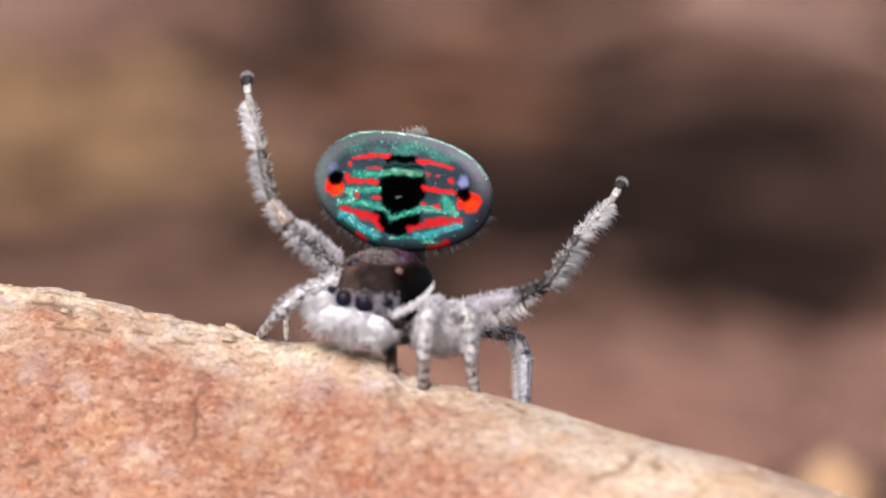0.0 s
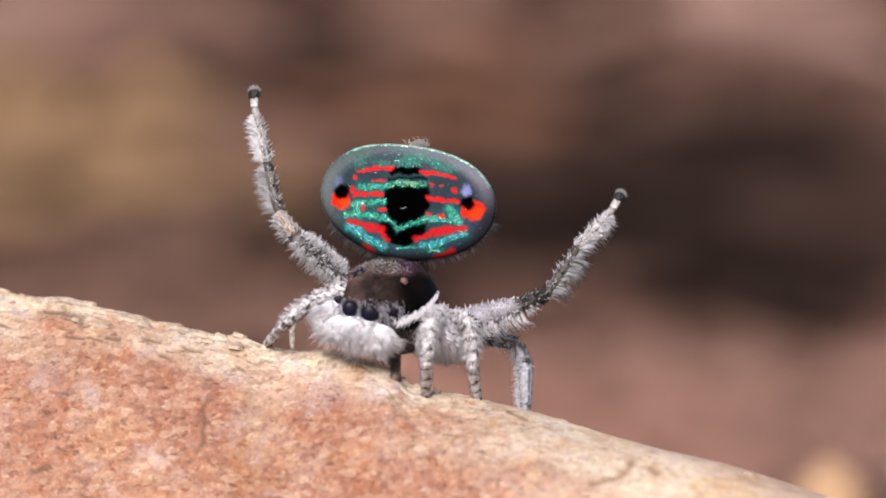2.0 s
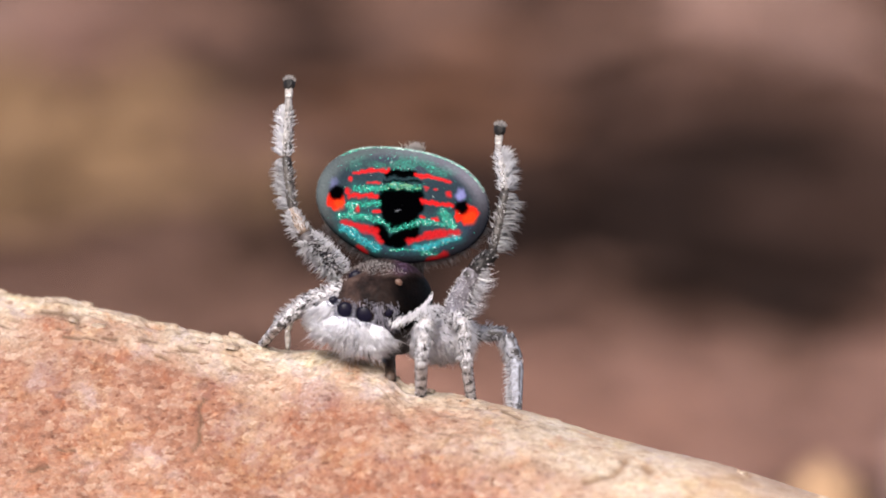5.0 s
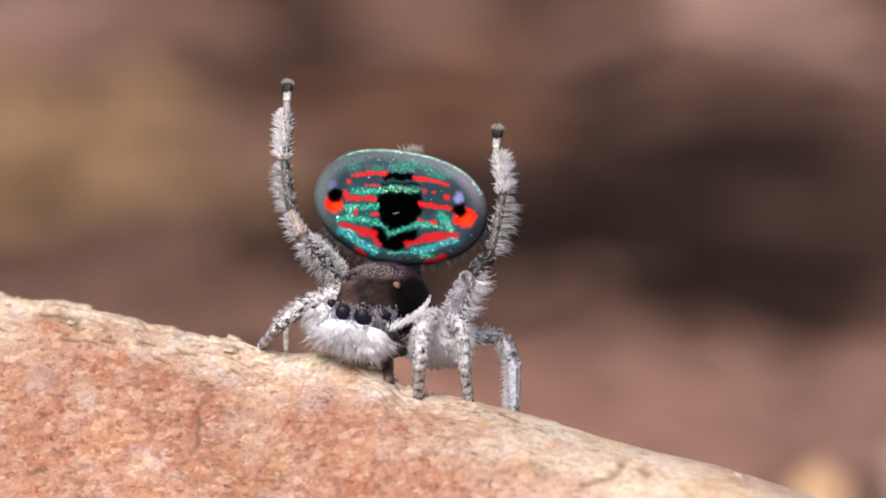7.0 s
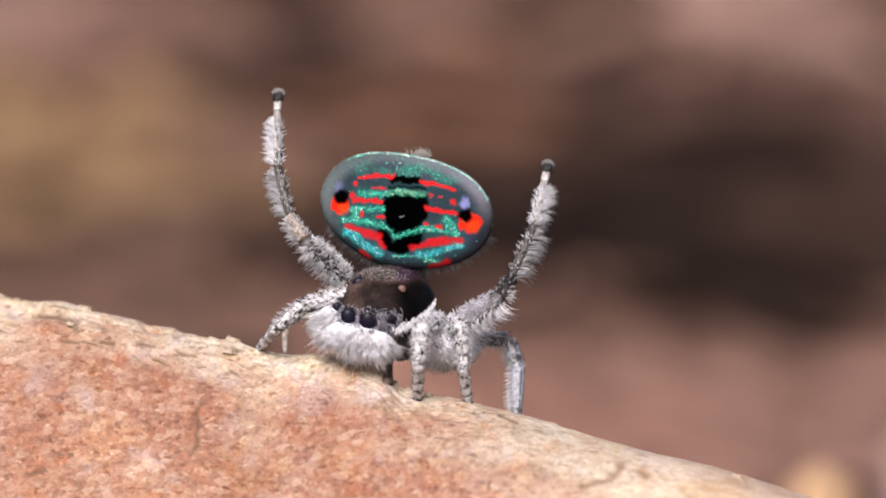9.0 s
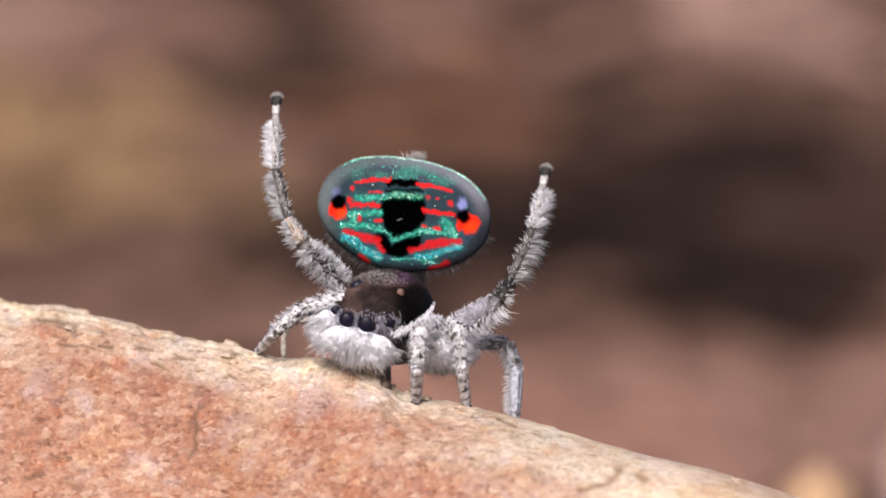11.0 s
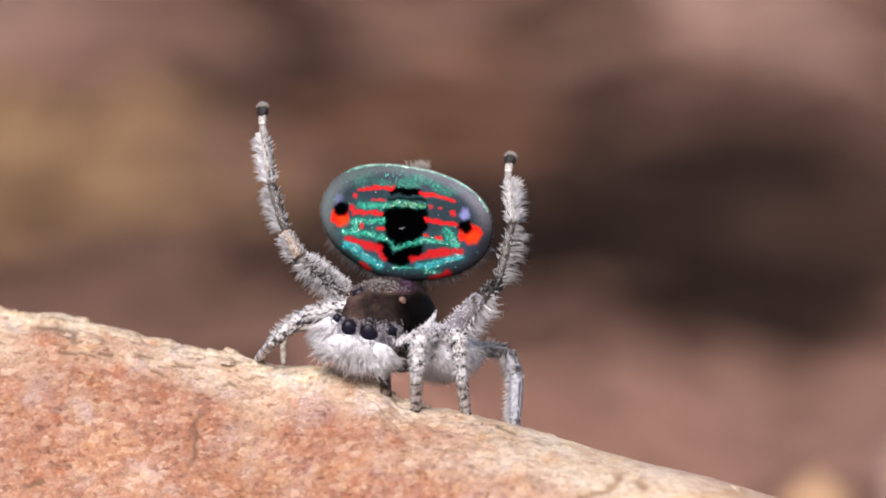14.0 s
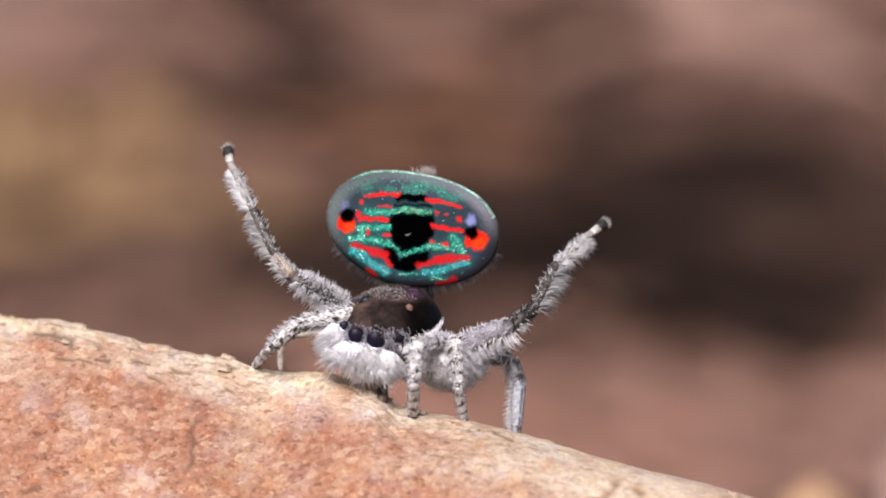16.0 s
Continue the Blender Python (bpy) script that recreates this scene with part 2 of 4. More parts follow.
def hair_mesh(name, roots, ways, lengths, widths, tints, bend=(0, 0, -0.25)):
    """Tapered, bent three-sided hairs as one mesh."""
    roots, ways = np.asarray(roots, float), unit(ways)
    n = len(roots)
    lengths, widths = np.broadcast_to(lengths, n)[:, None], np.broadcast_to(widths, n)[:, None]
    side = unit(np.cross(ways, rng.normal(size=(n, 3))))
    other = np.cross(ways, side)
    middle = roots + ways * lengths * 0.5
    tip = roots + unit(ways + np.asarray(bend) * rng.uniform(0.2, 1.2, (n, 1))) * lengths
    ring = []
    for a in (0, 2.094, 4.189):
        ring.append(side * math.cos(a) + other * math.sin(a))
    v = np.stack([roots + r * widths * 0.5 for r in ring] + [middle + r * widths * 0.38 for r in ring] + [tip], 1)
    faces = []
    for i in range(n):
        b = i * 7
        faces += [(b, b + 1, b + 4, b + 3), (b + 1, b + 2, b + 5, b + 4), (b + 2, b, b + 3, b + 5),
                  (b + 3, b + 4, b + 6), (b + 4, b + 5, b + 6), (b + 5, b + 3, b + 6)]
    return mesh_data(name, v.reshape(-1, 3), faces, HAIR, np.repeat(np.asarray(tints, float), 7, axis=0))


WHITE, GREY, BLACK = (0.945, 0.925, 0.975), (0.60, 0.57, 0.59), (0.022, 0.019, 0.019)


def mixed_tints(n, dark, grey=0.12):
    """White hairs with a share of dark and grey ones; dark may differ from hair to hair."""
    k = rng.random(n)
    out = np.tile(np.array(WHITE), (n, 1)) * rng.uniform(0.86, 1.05, (n, 1))
    out[k < np.broadcast_to(dark, n) + grey] = GREY
    out[k < dark] = BLACK
    return np.clip(out, 0, 0.97)


def limb_mesh(name, length, r0, r1, bulge=0.0, dark_bands=(), base=(0.62, 0.56, 0.54), streaks=()):
    """A leg joint along +z, rounded at both ends, with broken dark rings where dark_bands say and dark lines along it at the angles of streaks."""
    nu, nv = 26, 18
    verts, tint = [], []
    for i in range(nu):
        f = i / (nu - 1)
        r = (r0 + (r1 - r0) * f + bulge * math.sin(math.pi * f)) * min(1, math.sqrt(max(0.0, 1 - (2 * f - 1) ** 14)) + 0.05)
        for j in range(nv):
            a = 2 * math.pi * j / nv
            w = r * (1 + 0.10 * noise.noise((math.cos(a) * 2, math.sin(a) * 2, f * 6 + length)))
            verts.append((w * math.cos(a), w * math.sin(a), f * length))
            spot = noise.noise((math.cos(a) * 2.2, math.sin(a) * 2.2, f * 9 + length * 5))
            g = f + 0.10 * spot
            dark = any(lo <= g <= hi for lo, hi in dark_bands) and spot > -0.06
            dark |= any(abs(math.remainder(a - radians(k), 2 * math.pi)) < 0.24 for k in streaks) and spot > -0.25
            tint.append((0.05, 0.042, 0.042) if dark else tuple(c * (0.85 + 0.3 * spot) for c in base))
    faces = grid_faces(nu, nv, True) + [tuple(range(nv))[::-1], tuple(range((nu - 1) * nv, nu * nv))]
    return mesh_data(name, verts, faces, CUTICLE, tint)


def limb_hair(name, length, r0, r1, n, hair_len, dark_bands=(), dark=0.08, lean=0.9, width=0.024, fringe=0.0, tone=1.0):
    """Hairs over a leg joint, leaning to its far end; fringe: how much longer on the +x side (negative: on the -x side)."""
    f, a = rng.uniform(0.0, 1.0, n), rng.uniform(0, 2 * math.pi, n)
    if fringe:      # sparser on the side away from the fringe
        keep = (np.cos(a) * np.sign(fringe) > -0.15) | (rng.random(n) < 0.45)
        f, a, n = f[keep], a[keep], int(keep.sum())
    r = (r0 + (r1 - r0) * f) * 0.9
    out = np.stack([np.cos(a), np.sin(a), np.zeros(n)], 1)
    roots = out * r[:, None] + np.stack([np.zeros(n), np.zeros(n), f * length], 1)
    ways = out + np.array([0, 0, lean]) + rng.normal(0, 0.22, (n, 3))
    share = np.full(n, dark)
    for lo, hi in dark_bands:
        share[(f >= lo) & (f <= hi)] = 0.55 if hi < 1 else 0.8
    if fringe:
        share = share + 0.42 * (out[:, 0] * np.sign(fringe) < -0.45)
    size = hair_len * rng.uniform(0.55, 1.15, n) * (1 + abs(fringe) * np.clip(out[:, 0] * np.sign(fringe), 0, 1))
    return hair_mesh(name, roots, ways, size, width * rng.uniform(0.7, 1.2, n), mixed_tints(n, share) * tone, (0, 0, 0.25))


def side_hair(name, length, r0, r1, n, hair_len, middle, spread, lean, width, dark, grey, tone, droop=0.0):
    """Hairs on one side of a leg joint: round the angle middle, give or take spread (degrees)."""
    f = rng.uniform(0.02, 0.98, n)
    a = np.radians(middle + spread * rng.uniform(-1, 1, n))
    out = np.stack([np.cos(a), np.sin(a), np.zeros(n)], 1)
    roots = out * ((r0 + (r1 - r0) * f) * 0.92)[:, None] + np.stack([np.zeros(n), np.zeros(n), f * length], 1)
    lock = np.array([noise.noise_vector((p * 9, q * 2.0, length)) for p, q in zip(f, a)])
    ways = out + np.array([0, 0, 1.0]) * (lean + rng.normal(0, 0.10, n))[:, None] + 0.52 * lock + rng.normal(0, 0.08, (n, 3))
    size = hair_len * rng.uniform(0.55, 1.15, n) * (0.8 + 0.2 * np.sin(np.pi * f)) * (1 - 0.55 * smooth_step(0.78, 1.0, f))
    return hair_mesh(name, roots, ways, size, width * rng.uniform(0.7, 1.25, n), mixed_tints(n, dark, grey) * tone, (0, 0, droop))


# ---------------------------------------------------------------- ground
def smooth_step(a, b, x):
    t = np.clip((x - a) / (b - a), 0, 1)
    return t * t * (3 - 2 * t)


def ground_height(x, y):
    """The ground follows the branch at the front and climbs as a bank behind it (mm)."""
    x, y = np.asarray(x, float), np.asarray(y, float)
    near = -18.6 - 0.245 * np.clip(x, -90, 90)
    far = -24.0 + 56.0 * smooth_step(145, 245, y) + 30 * smooth_step(240, 400, y) + 90 * smooth_step(390, 2000, y)
    k = smooth_step(12.5, 100, y)
    return near * (1 - k) + far * k


def build_ground():
    half = [0, 4, 8, 13, 18, 24, 31, 39, 48, 60, 75, 95, 120, 160, 220, 320, 500, 900, 2000, 6000, 20000, 80000, 300000]
    xs = [-h for h in half[:0:-1]] + half
    ys = [-300000, -80000, -20000, -6000, -2000, -900, -500, -300, -200, -150] + list(range(-120, 0, 10)) + \
         list(range(0, 140, 5)) + [140 + 2.5 * i for i in range(56)] + [285, 295, 310, 330, 360, 400, 500, 800, 1300, 3000, 10000, 40000, 300000]
    verts = []
    for x in xs:
        for y in ys:
            w = 1.2 * noise.fractal((x * 0.11, y * 0.11, 3.0), 1.0, 2.0, 4) if abs(x) < 130 and -160 < y < 400 else 0
            verts.append((x, y, float(ground_height(x, y)) + w))
    me = mesh_data("ground", verts, [f[::-1] for f in grid_faces(len(xs), len(ys))], MOULD)
    tagged(new("ground", me), "dark brown leaf mould rising to a bank", "ground", kind="structure")


# ---------------------------------------------------------------- branch
def ridge(x):
    """Height of the branch's top line over x (mm)."""
    x = np.asarray(x, float)
    return -2.60 - 0.245 * x - 0.0036 * np.clip(x, -12, 12) ** 2 + 0.05 * smooth_step(-3.2, -3.8, x) - 0.08 * smooth_step(-6.0, -8.2, x) + 0.055 * smooth_step(1.8, 3.4, x) * smooth_step(7.5, 5.5, x) + 0.28 * smooth_step(-3.2, -1.8, x) * smooth_step(-0.62, -1.2, x) + 0.07 * smooth_step(-7.7, -7.0, x) * smooth_step(-5.2, -5.6, x)


def branch_skin(x, a):
    """The branch's smooth surface at x and the angle a from the top towards the viewer (mm); it runs towards the viewer with x and swells there."""
    depth = 2.4 + 2.6 * smooth_step(-4.0, 5.0, x)
    return np.stack([x, -0.20 * np.clip(x, -30, 30) - depth * np.sin(a), ridge(x) - 8.6 * (1 - np.cos(a))], -1)


def seg_dist(px, pz, a, b):
    a, b = np.array(a), np.array(b)
    d = b - a
    t = np.clip(((px - a[0]) * d[0] + (pz - a[1]) * d[1]) / (d @ d), 0, 1)
    return np.hypot(px - a[0] - t * d[0], pz - a[1] - t * d[1])


CRACKS = [  # x, z, x, z, half width (mm)
    (-4.27, -2.70, -4.30, -3.05, 0.034), (-4.30, -3.05, -4.27, -3.28, 0.042), (-4.27, -3.28, -4.40, -3.55, 0.034),
    (2.40, -3.98, 2.85, -3.86, 0.05), (2.85, -3.86, 3.12, -3.62, 0.055), (3.40, -3.74, 3.46, -3.80, 0.085),
    (-7.25, -1.15, -6.9, -1.18, 0.05), (-6.9, -1.18, -6.55, -1.30, 0.06), (-6.55, -1.30, -6.52, -1.38, 0.07),
    (-7.3, -3.98, -6.95, -3.90, 0.030), (-6.75, -3.62, -6.45, -3.60, 0.026)]


def build_branch():
    fine = np.arange(-9.4, 9.41, 0.04)
    xs = np.concatenate([np.linspace(-85, -30, 12), np.linspace(-28, -9.8, 24), fine, np.linspace(9.8, 28, 24), np.linspace(30, 85, 12)])
    th = np.concatenate([np.linspace(-180, -35, 40)[:-1], np.linspace(-35, 66, 280), np.linspace(66, 180, 40)[1:-1]])
    t = np.radians(th)
    nx, nt_ = len(xs), len(th)
    x = np.repeat(xs, nt_)
    a = np.tile(t, nx)
    verts = branch_skin(x, a)
    out = np.stack([np.zeros_like(x), -np.sin(a), np.cos(a)], 1)
    push, worn = np.empty(len(x)), np.empty(len(x))
    rubbed = smooth_step(0.0, 6.5, x)
    for i, (p, q) in enumerate(zip(verts, a)):
        s = q * 7.0
        v = Vector((p[0] * 1.0, s, 0.0))
        big = noise.noise(v * 0.45)
        mid = noise.fractal(v * 1.7, 0.9, 2.1, 3)
        flake = noise.noise(Vector((p[0] * 1.5, s * 2.6, 5.0))) + 0.35 * noise.noise(Vector((p[0] * 5.0, s * 8.0, 2.0)))
        ledge = (0.010 + 0.014 * float(smooth_step(-2.0, -4.0, p[0]) * smooth_step(24, 8, math.degrees(q)))) * min(1.0, max(0.0, (flake - 0.05) * 9))
        small = noise.fractal(v * 6.0, 0.8, 2.1, 3)
        calm = 1 - 0.65 * float(smooth_step(-0.5, 4.0, p[0]))
        push[i] = 0.10 * big + (0.045 * mid + ledge + 0.014 * small) * calm
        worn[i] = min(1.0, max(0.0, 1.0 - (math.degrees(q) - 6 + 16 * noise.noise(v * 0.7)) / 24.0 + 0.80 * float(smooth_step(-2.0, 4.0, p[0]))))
    front = np.sin(a) > -0.3
    pit = np.zeros(len(x))
    r = random.Random(11)
    small_cracks = []
    for _ in range(16):
        cx = r.uniform(-8.4, -2.6) if r.random() < 0.7 else r.uniform(-2.6, 6.5)
        cz, run = float(ridge(cx)) - r.uniform(0.02, 0.6), r.uniform(0.1, 0.4)
        small_cracks.append((cx, cz, cx + run, cz - run * r.uniform(0.1, 0.45), r.uniform(0.016, 0.030)))
    for x0, z0, x1, z1, w in CRACKS + small_cracks:
        d = seg_dist(x + 0.03 * np.sin(verts[:, 2] * 17), verts[:, 2], (x0, z0), (x1, z1))
        k = np.exp(-(d / w) ** 2) * front * 0.8
        pit = np.maximum(pit, k)
    push -= 0.035 * pit
    verts += out * push[:, None]
    me = mesh_data("branch", verts, grid_faces(nx, nt_, True) + [tuple(range(nt_))[::-1], tuple(range((nx - 1) * nt_, nx * nt_))],
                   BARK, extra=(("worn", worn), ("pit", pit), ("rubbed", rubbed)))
    ob = new("fallen_branch", me)
    tagged(ob, "fallen branch with rough pinkish-orange weathered bark", "branch")
    return ob


def build_flakes(branch):
    """Thin lifted flakes of bark lying on the branch's upper side."""
    r = random.Random(5)
    shapes = []
    for k in range(6):
        n, top, low = 9, [], []
        for i in range(n):
            a = 2 * math.pi * i / n
            w = 0.75 + 0.45 * r.random()
            top.append((w * math.cos(a) * 0.16, w * math.sin(a) * 0.085, 0.006 + 0.012 * r.random()))
            low.append((w * math.cos(a) * 0.17, w * math.sin(a) * 0.095, -0.05))
        faces = [tuple(range(n)), tuple(range(2 * n - 1, n - 1, -1))] + [(i, i + n, (i + 1) % n + n, (i + 1) % n) for i in range(n)]
        shapes.append(mesh_data("bark_flake", top + low, faces, BARK, smooth=False, extra=(("worn", [0.8] * (2 * n)), ("pit", [0.0] * (2 * n)), ("rubbed", [0.2] * (2 * n)))))
    for k in range(64):
        x = r.uniform(-8.6, 7.5) if k % 3 else r.uniform(-8.2, -2.8)
        a = r.uniform(-6, 16) if k % 4 else r.uniform(-4, 8)
        q = radians(a)
        p = Vector(branch_skin(x, q))
        v = Vector((x, q * 7.0, 0.0))
        lift = 0.10 * noise.noise(v * 0.45) + (1 - 0.65 * float(smooth_step(-0.5, 4.0, x))) * (0.045 * noise.fractal(v * 1.7, 0.9, 2.1, 3) + 0.06 * min(1.0, max(0.0, (noise.noise(Vector((x * 1.1, q * 14, 5.0))) - 0.05) * 9)))
        p += Vector((0, -math.sin(q), math.cos(q))) * (lift)
        m = pose(p.x * MM, p.y * MM, p.z * MM, a + r.uniform(-8, 8), 13.5 + r.uniform(-6, 6), r.uniform(-40, 40))
        z = r.uniform(0.35, 1.0)
        part("bark_flake", shapes[k % 6], branch, at=m @ Matrix.Diagonal((z, z * r.uniform(0.7, 1.2), 1, 1)))


# ---------------------------------------------------------------- spider
BASE = np.array((-0.4, 0.0, -2.55))          # where the spider stands on the branch
FAN_HOME = np.array((-0.82, 0.55, 0.81))     # the fan's pivot of reference
HEAD_HOME = np.array((-1.14, 0.3, -0.90))


def here(p):
    """A pose in the spider's space from a place in the world (mm)."""
    return Matrix.Translation(Vector((np.asarray(p, float) - BASE) * MM))


def aim(a, b):
    """The pose, in the spider's space, of a joint that starts at a and points to b (mm)."""
    z = Vector(unit(np.asarray(b, float) - np.asarray(a, float)))
    x = Vector((0, 1, 0)).cross(z).normalized()
    y = z.cross(x)
    m = Matrix((x, y, z)).transposed().to_4x4()
    m.translation = Vector((np.asarray(a, float) - BASE) * MM)
    return m


# --- the fan: colours by strokes; each stroke is x, z, x, z, half width (mm, from the fan's middle)
RED_STROKES = [
    (-0.77, 0.51, -0.47, 0.54, 0.034), (-0.47, 0.54, -0.19, 0.535, 0.038), (0.29, 0.46, 0.61, 0.41, 0.043), (0.61, 0.41, 0.91, 0.32, 0.029),
    (-0.86, 0.40, -0.86, 0.37, 0.038), (-0.54, 0.325, -0.34, 0.325, 0.021), (0.46, 0.23, 0.50, 0.22, 0.024), (0.64, 0.19, 0.66, 0.185, 0.020),
    (0.86, 0.14, 0.93, 0.08, 0.031), (-0.93, 0.19, -0.84, 0.10, 0.036), (-0.84, 0.10, -0.39, 0.085, 0.044), (0.41, 0.0, 0.69, -0.06, 0.047),
    (0.69, -0.06, 0.96, -0.09, 0.038), (-0.73, -0.12, -0.73, -0.17, 0.030), (-0.44, -0.19, -0.36, -0.18, 0.034), (0.40, -0.29, 0.45, -0.29, 0.031),
    (0.60, -0.33, 0.68, -0.33, 0.034)]
RED_WEDGES = [
    (-0.99, -0.37, -0.69, -0.46, 0.051), (-0.69, -0.46, -0.42, -0.54, 0.078), (-0.44, -0.56, -0.33, -0.72, 0.051), (0.18, -0.72, 0.54, -0.62, 0.055),
    (0.50, -0.62, 0.80, -0.575, 0.083), (0.80, -0.58, 1.07, -0.565, 0.048), (-0.73, -0.80, -0.58, -0.93, 0.046), (0.55, -1.06, 0.82, -0.965, 0.060)]
GREEN_STROKES = [
    (-0.79, 0.22, -0.40, 0.21, 0.055), (-0.40, 0.21, -0.10, 0.275, 0.055), (-0.10, 0.275, 0.36, 0.22, 0.055), (-0.88, -0.08, -0.36, -0.05, 0.058),
    (-0.88, -0.08, -0.80, -0.26, 0.070), (-1.06, -0.25, -0.50, -0.30, 0.058), (-0.50, -0.30, -0.28, -0.38, 0.043), (-0.28, -0.38, -0.11, -0.535, 0.031),
    (-0.11, -0.535, 0.12, -0.44, 0.035), (0.12, -0.44, 0.46, -0.37, 0.051), (0.46, -0.37, 0.98, -0.44, 0.043), (0.78, -0.22, 0.95, -0.44, 0.086),
    (-0.16, -0.865, 0.16, -0.87, 0.016), (0.38, -0.90, 0.66, -0.95, 0.039)]
GREEN_LINES = [(*q[:4], q[4] * 0.8) for q in GREEN_STROKES]
CYAN_STROKES = [
    (-0.99, -0.46, -0.69, -0.68, 0.060), (-0.69, -0.68, -0.40, -0.84, 0.064), (0.28, -0.855, 0.46, -0.835, 0.051), (0.46, -0.835, 1.06, -0.64, 0.051)]
BLACK_STROKES = [
    (-0.17, 0.49, 0.27, 0.47, 0.070), (-0.26, 0.36, 0.40, 0.34, 0.028), (-0.18, 0.13, 0.30, 0.10, 0.15), (-0.18, -0.02, 0.26, -0.06, 0.21),
    (-0.14, -0.20, 0.18, -0.24, 0.19), (-0.11, -0.36, 0.06, -0.38, 0.13), (-0.36, -0.48, -0.24, -0.62, 0.10), (0.26, -0.53, -0.02, -0.68, 0.13),
    (-0.24, -0.70, 0.04, -0.76, 0.10)]



def stroke_mask(x, z, strokes, soft=0.018):
    m = np.zeros_like(x)
    for x0, z0, x1, z1, w in strokes:
        m = np.maximum(m, 1 - smooth_step(w - soft, w + soft, seg_dist(x, z, (x0, z0), (x1, z1))))
    return m


def fan_reach(t):
    """How far the fan's outline lies from its middle, in the direction t (radians; mm)."""
    return (1.250 + 0.020 * np.sin(t) + 0.250 * np.cos(2 * t) - 0.091 * np.sin(2 * t) + 0.019 * np.cos(3 * t) + 0.025 * np.sin(3 * t)
            + 0.024 * np.cos(4 * t) - 0.028 * np.sin(4 * t))


def fan_rim(x, z):
    """0 at the fan's middle, 1 at its outline."""
    return np.hypot(x - 0.06, z + 0.08) / fan_reach(np.arctan2(z + 0.08, x - 0.06))


def fan_colour(x, z):
    """The colours of the fan's face, with rim shade and a glint painted in, at arrays of places."""
    j = np.array([noise.noise((p * 7, q * 7, 0)) for p, q in zip(x, z)]) * 0.035
    k = np.array([noise.noise((p * 7, q * 7, 9)) for p, q in zip(x, z)]) * 0.035
    fine = np.array([noise.noise((p * 22, q * 22, 3)) for p, q in zip(x, z)])
    rag = np.array([noise.noise((p * 16, q * 16, 6)) for p, q in zip(x, z)]) * 0.022
    px, pz = x + j + rag, z + k + rag
    r = fan_rim(x, z)
    col = np.tile(np.array((0.020, 0.031, 0.041)), (len(x), 1))

    def lay(mask, c):
        nonlocal col
        col = col * (1 - mask[:, None]) + np.array(c) * mask[:, None]

    upper = smooth_step(0.38, 0.62, z + 0.12 * x) * (1 - smooth_step(0.9, 1.0, r))
    patch = np.array([noise.noise((p * 3.1, q * 4.5, 12)) for p, q in zip(x, z)])
    lay(np.clip(upper * (0.75 + 0.4 * fine), 0, 1), (0.030, 0.050, 0.056))
    lay(np.clip(upper * smooth_step(-0.15, 0.45, patch + 0.5 * np.exp(-((x - 0.15) / 0.5) ** 2)) * (0.55 + 0.9 * fine), 0, 1), (0.036, 0.150, 0.125))
    lay(np.clip(upper * smooth_step(0.1, 0.4, -patch) * 0.6, 0, 1), (0.038, 0.036, 0.062))
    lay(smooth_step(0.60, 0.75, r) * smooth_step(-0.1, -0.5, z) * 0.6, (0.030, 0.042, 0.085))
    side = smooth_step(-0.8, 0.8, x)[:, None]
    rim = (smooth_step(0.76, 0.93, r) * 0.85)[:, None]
    # shade put into the rim's colour: darker downwards, most on the right
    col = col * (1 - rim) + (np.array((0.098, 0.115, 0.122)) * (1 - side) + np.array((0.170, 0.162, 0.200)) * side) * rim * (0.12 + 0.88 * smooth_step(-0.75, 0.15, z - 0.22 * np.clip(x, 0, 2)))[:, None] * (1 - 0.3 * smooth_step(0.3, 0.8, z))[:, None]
    lay(smooth_step(0.965, 0.99, r) * smooth_step(0.0, 0.5, z) * smooth_step(-1.15, -0.6, x) * np.clip(0.55 + 1.2 * rag / 0.022, 0, 1), (0.34, 0.52, 0.46))
    lay(stroke_mask(px, pz, BLACK_STROKES, 0.03), (0.0004, 0.0004, 0.0006))
    haze = stroke_mask(px, pz, [(*q[:4], q[4] + 0.06) for q in GREEN_LINES + CYAN_STROKES], 0.10) * np.clip(0.42 + 0.35 * fine, 0, 1)
    lay(haze * (1 - stroke_mask(px, pz, BLACK_STROKES, 0.06)), (0.02, 0.105, 0.105))
    lay(stroke_mask(px, pz, CYAN_STROKES, 0.05) * np.clip(0.6 + 0.9 * fine, 0, 1), (0.025, 0.27, 0.30))
    lay(stroke_mask(px, pz, GREEN_LINES, 0.045) * np.clip(0.45 + 0.9 * fine, 0, 1), (0.018, 0.225, 0.155))
    lay(stroke_mask(px, pz, [(*q[:4], q[4] * 0.78) for q in RED_STROKES], 0.024), (0.46, 0.012, 0.014))
    lay(stroke_mask(px, pz, [(*q[:4], q[4] * 0.9) for q in RED_WEDGES], 0.03) * (0.86 + 0.2 * fine), (0.44, 0.010, 0.013))
    # small highlight painted on the black middle
    lay(stroke_mask(px, pz, [(-0.05, -0.175, 0.02, -0.19, 0.007)], 0.006) * 0.5, (0.3, 0.32, 0.36))
    for cx, cz, vx, vz in ((-1.11, 0.02, -1.15, 0.28), (1.18, -0.24, 1.10, 0.10)):
        lay((1 - smooth_step(0.05, 0.17, np.hypot((px - vx) * 1.5, (pz - vz) * 0.9))) * (0.35 if vx < 0 else 0.85), (0.19, 0.19, 0.42))
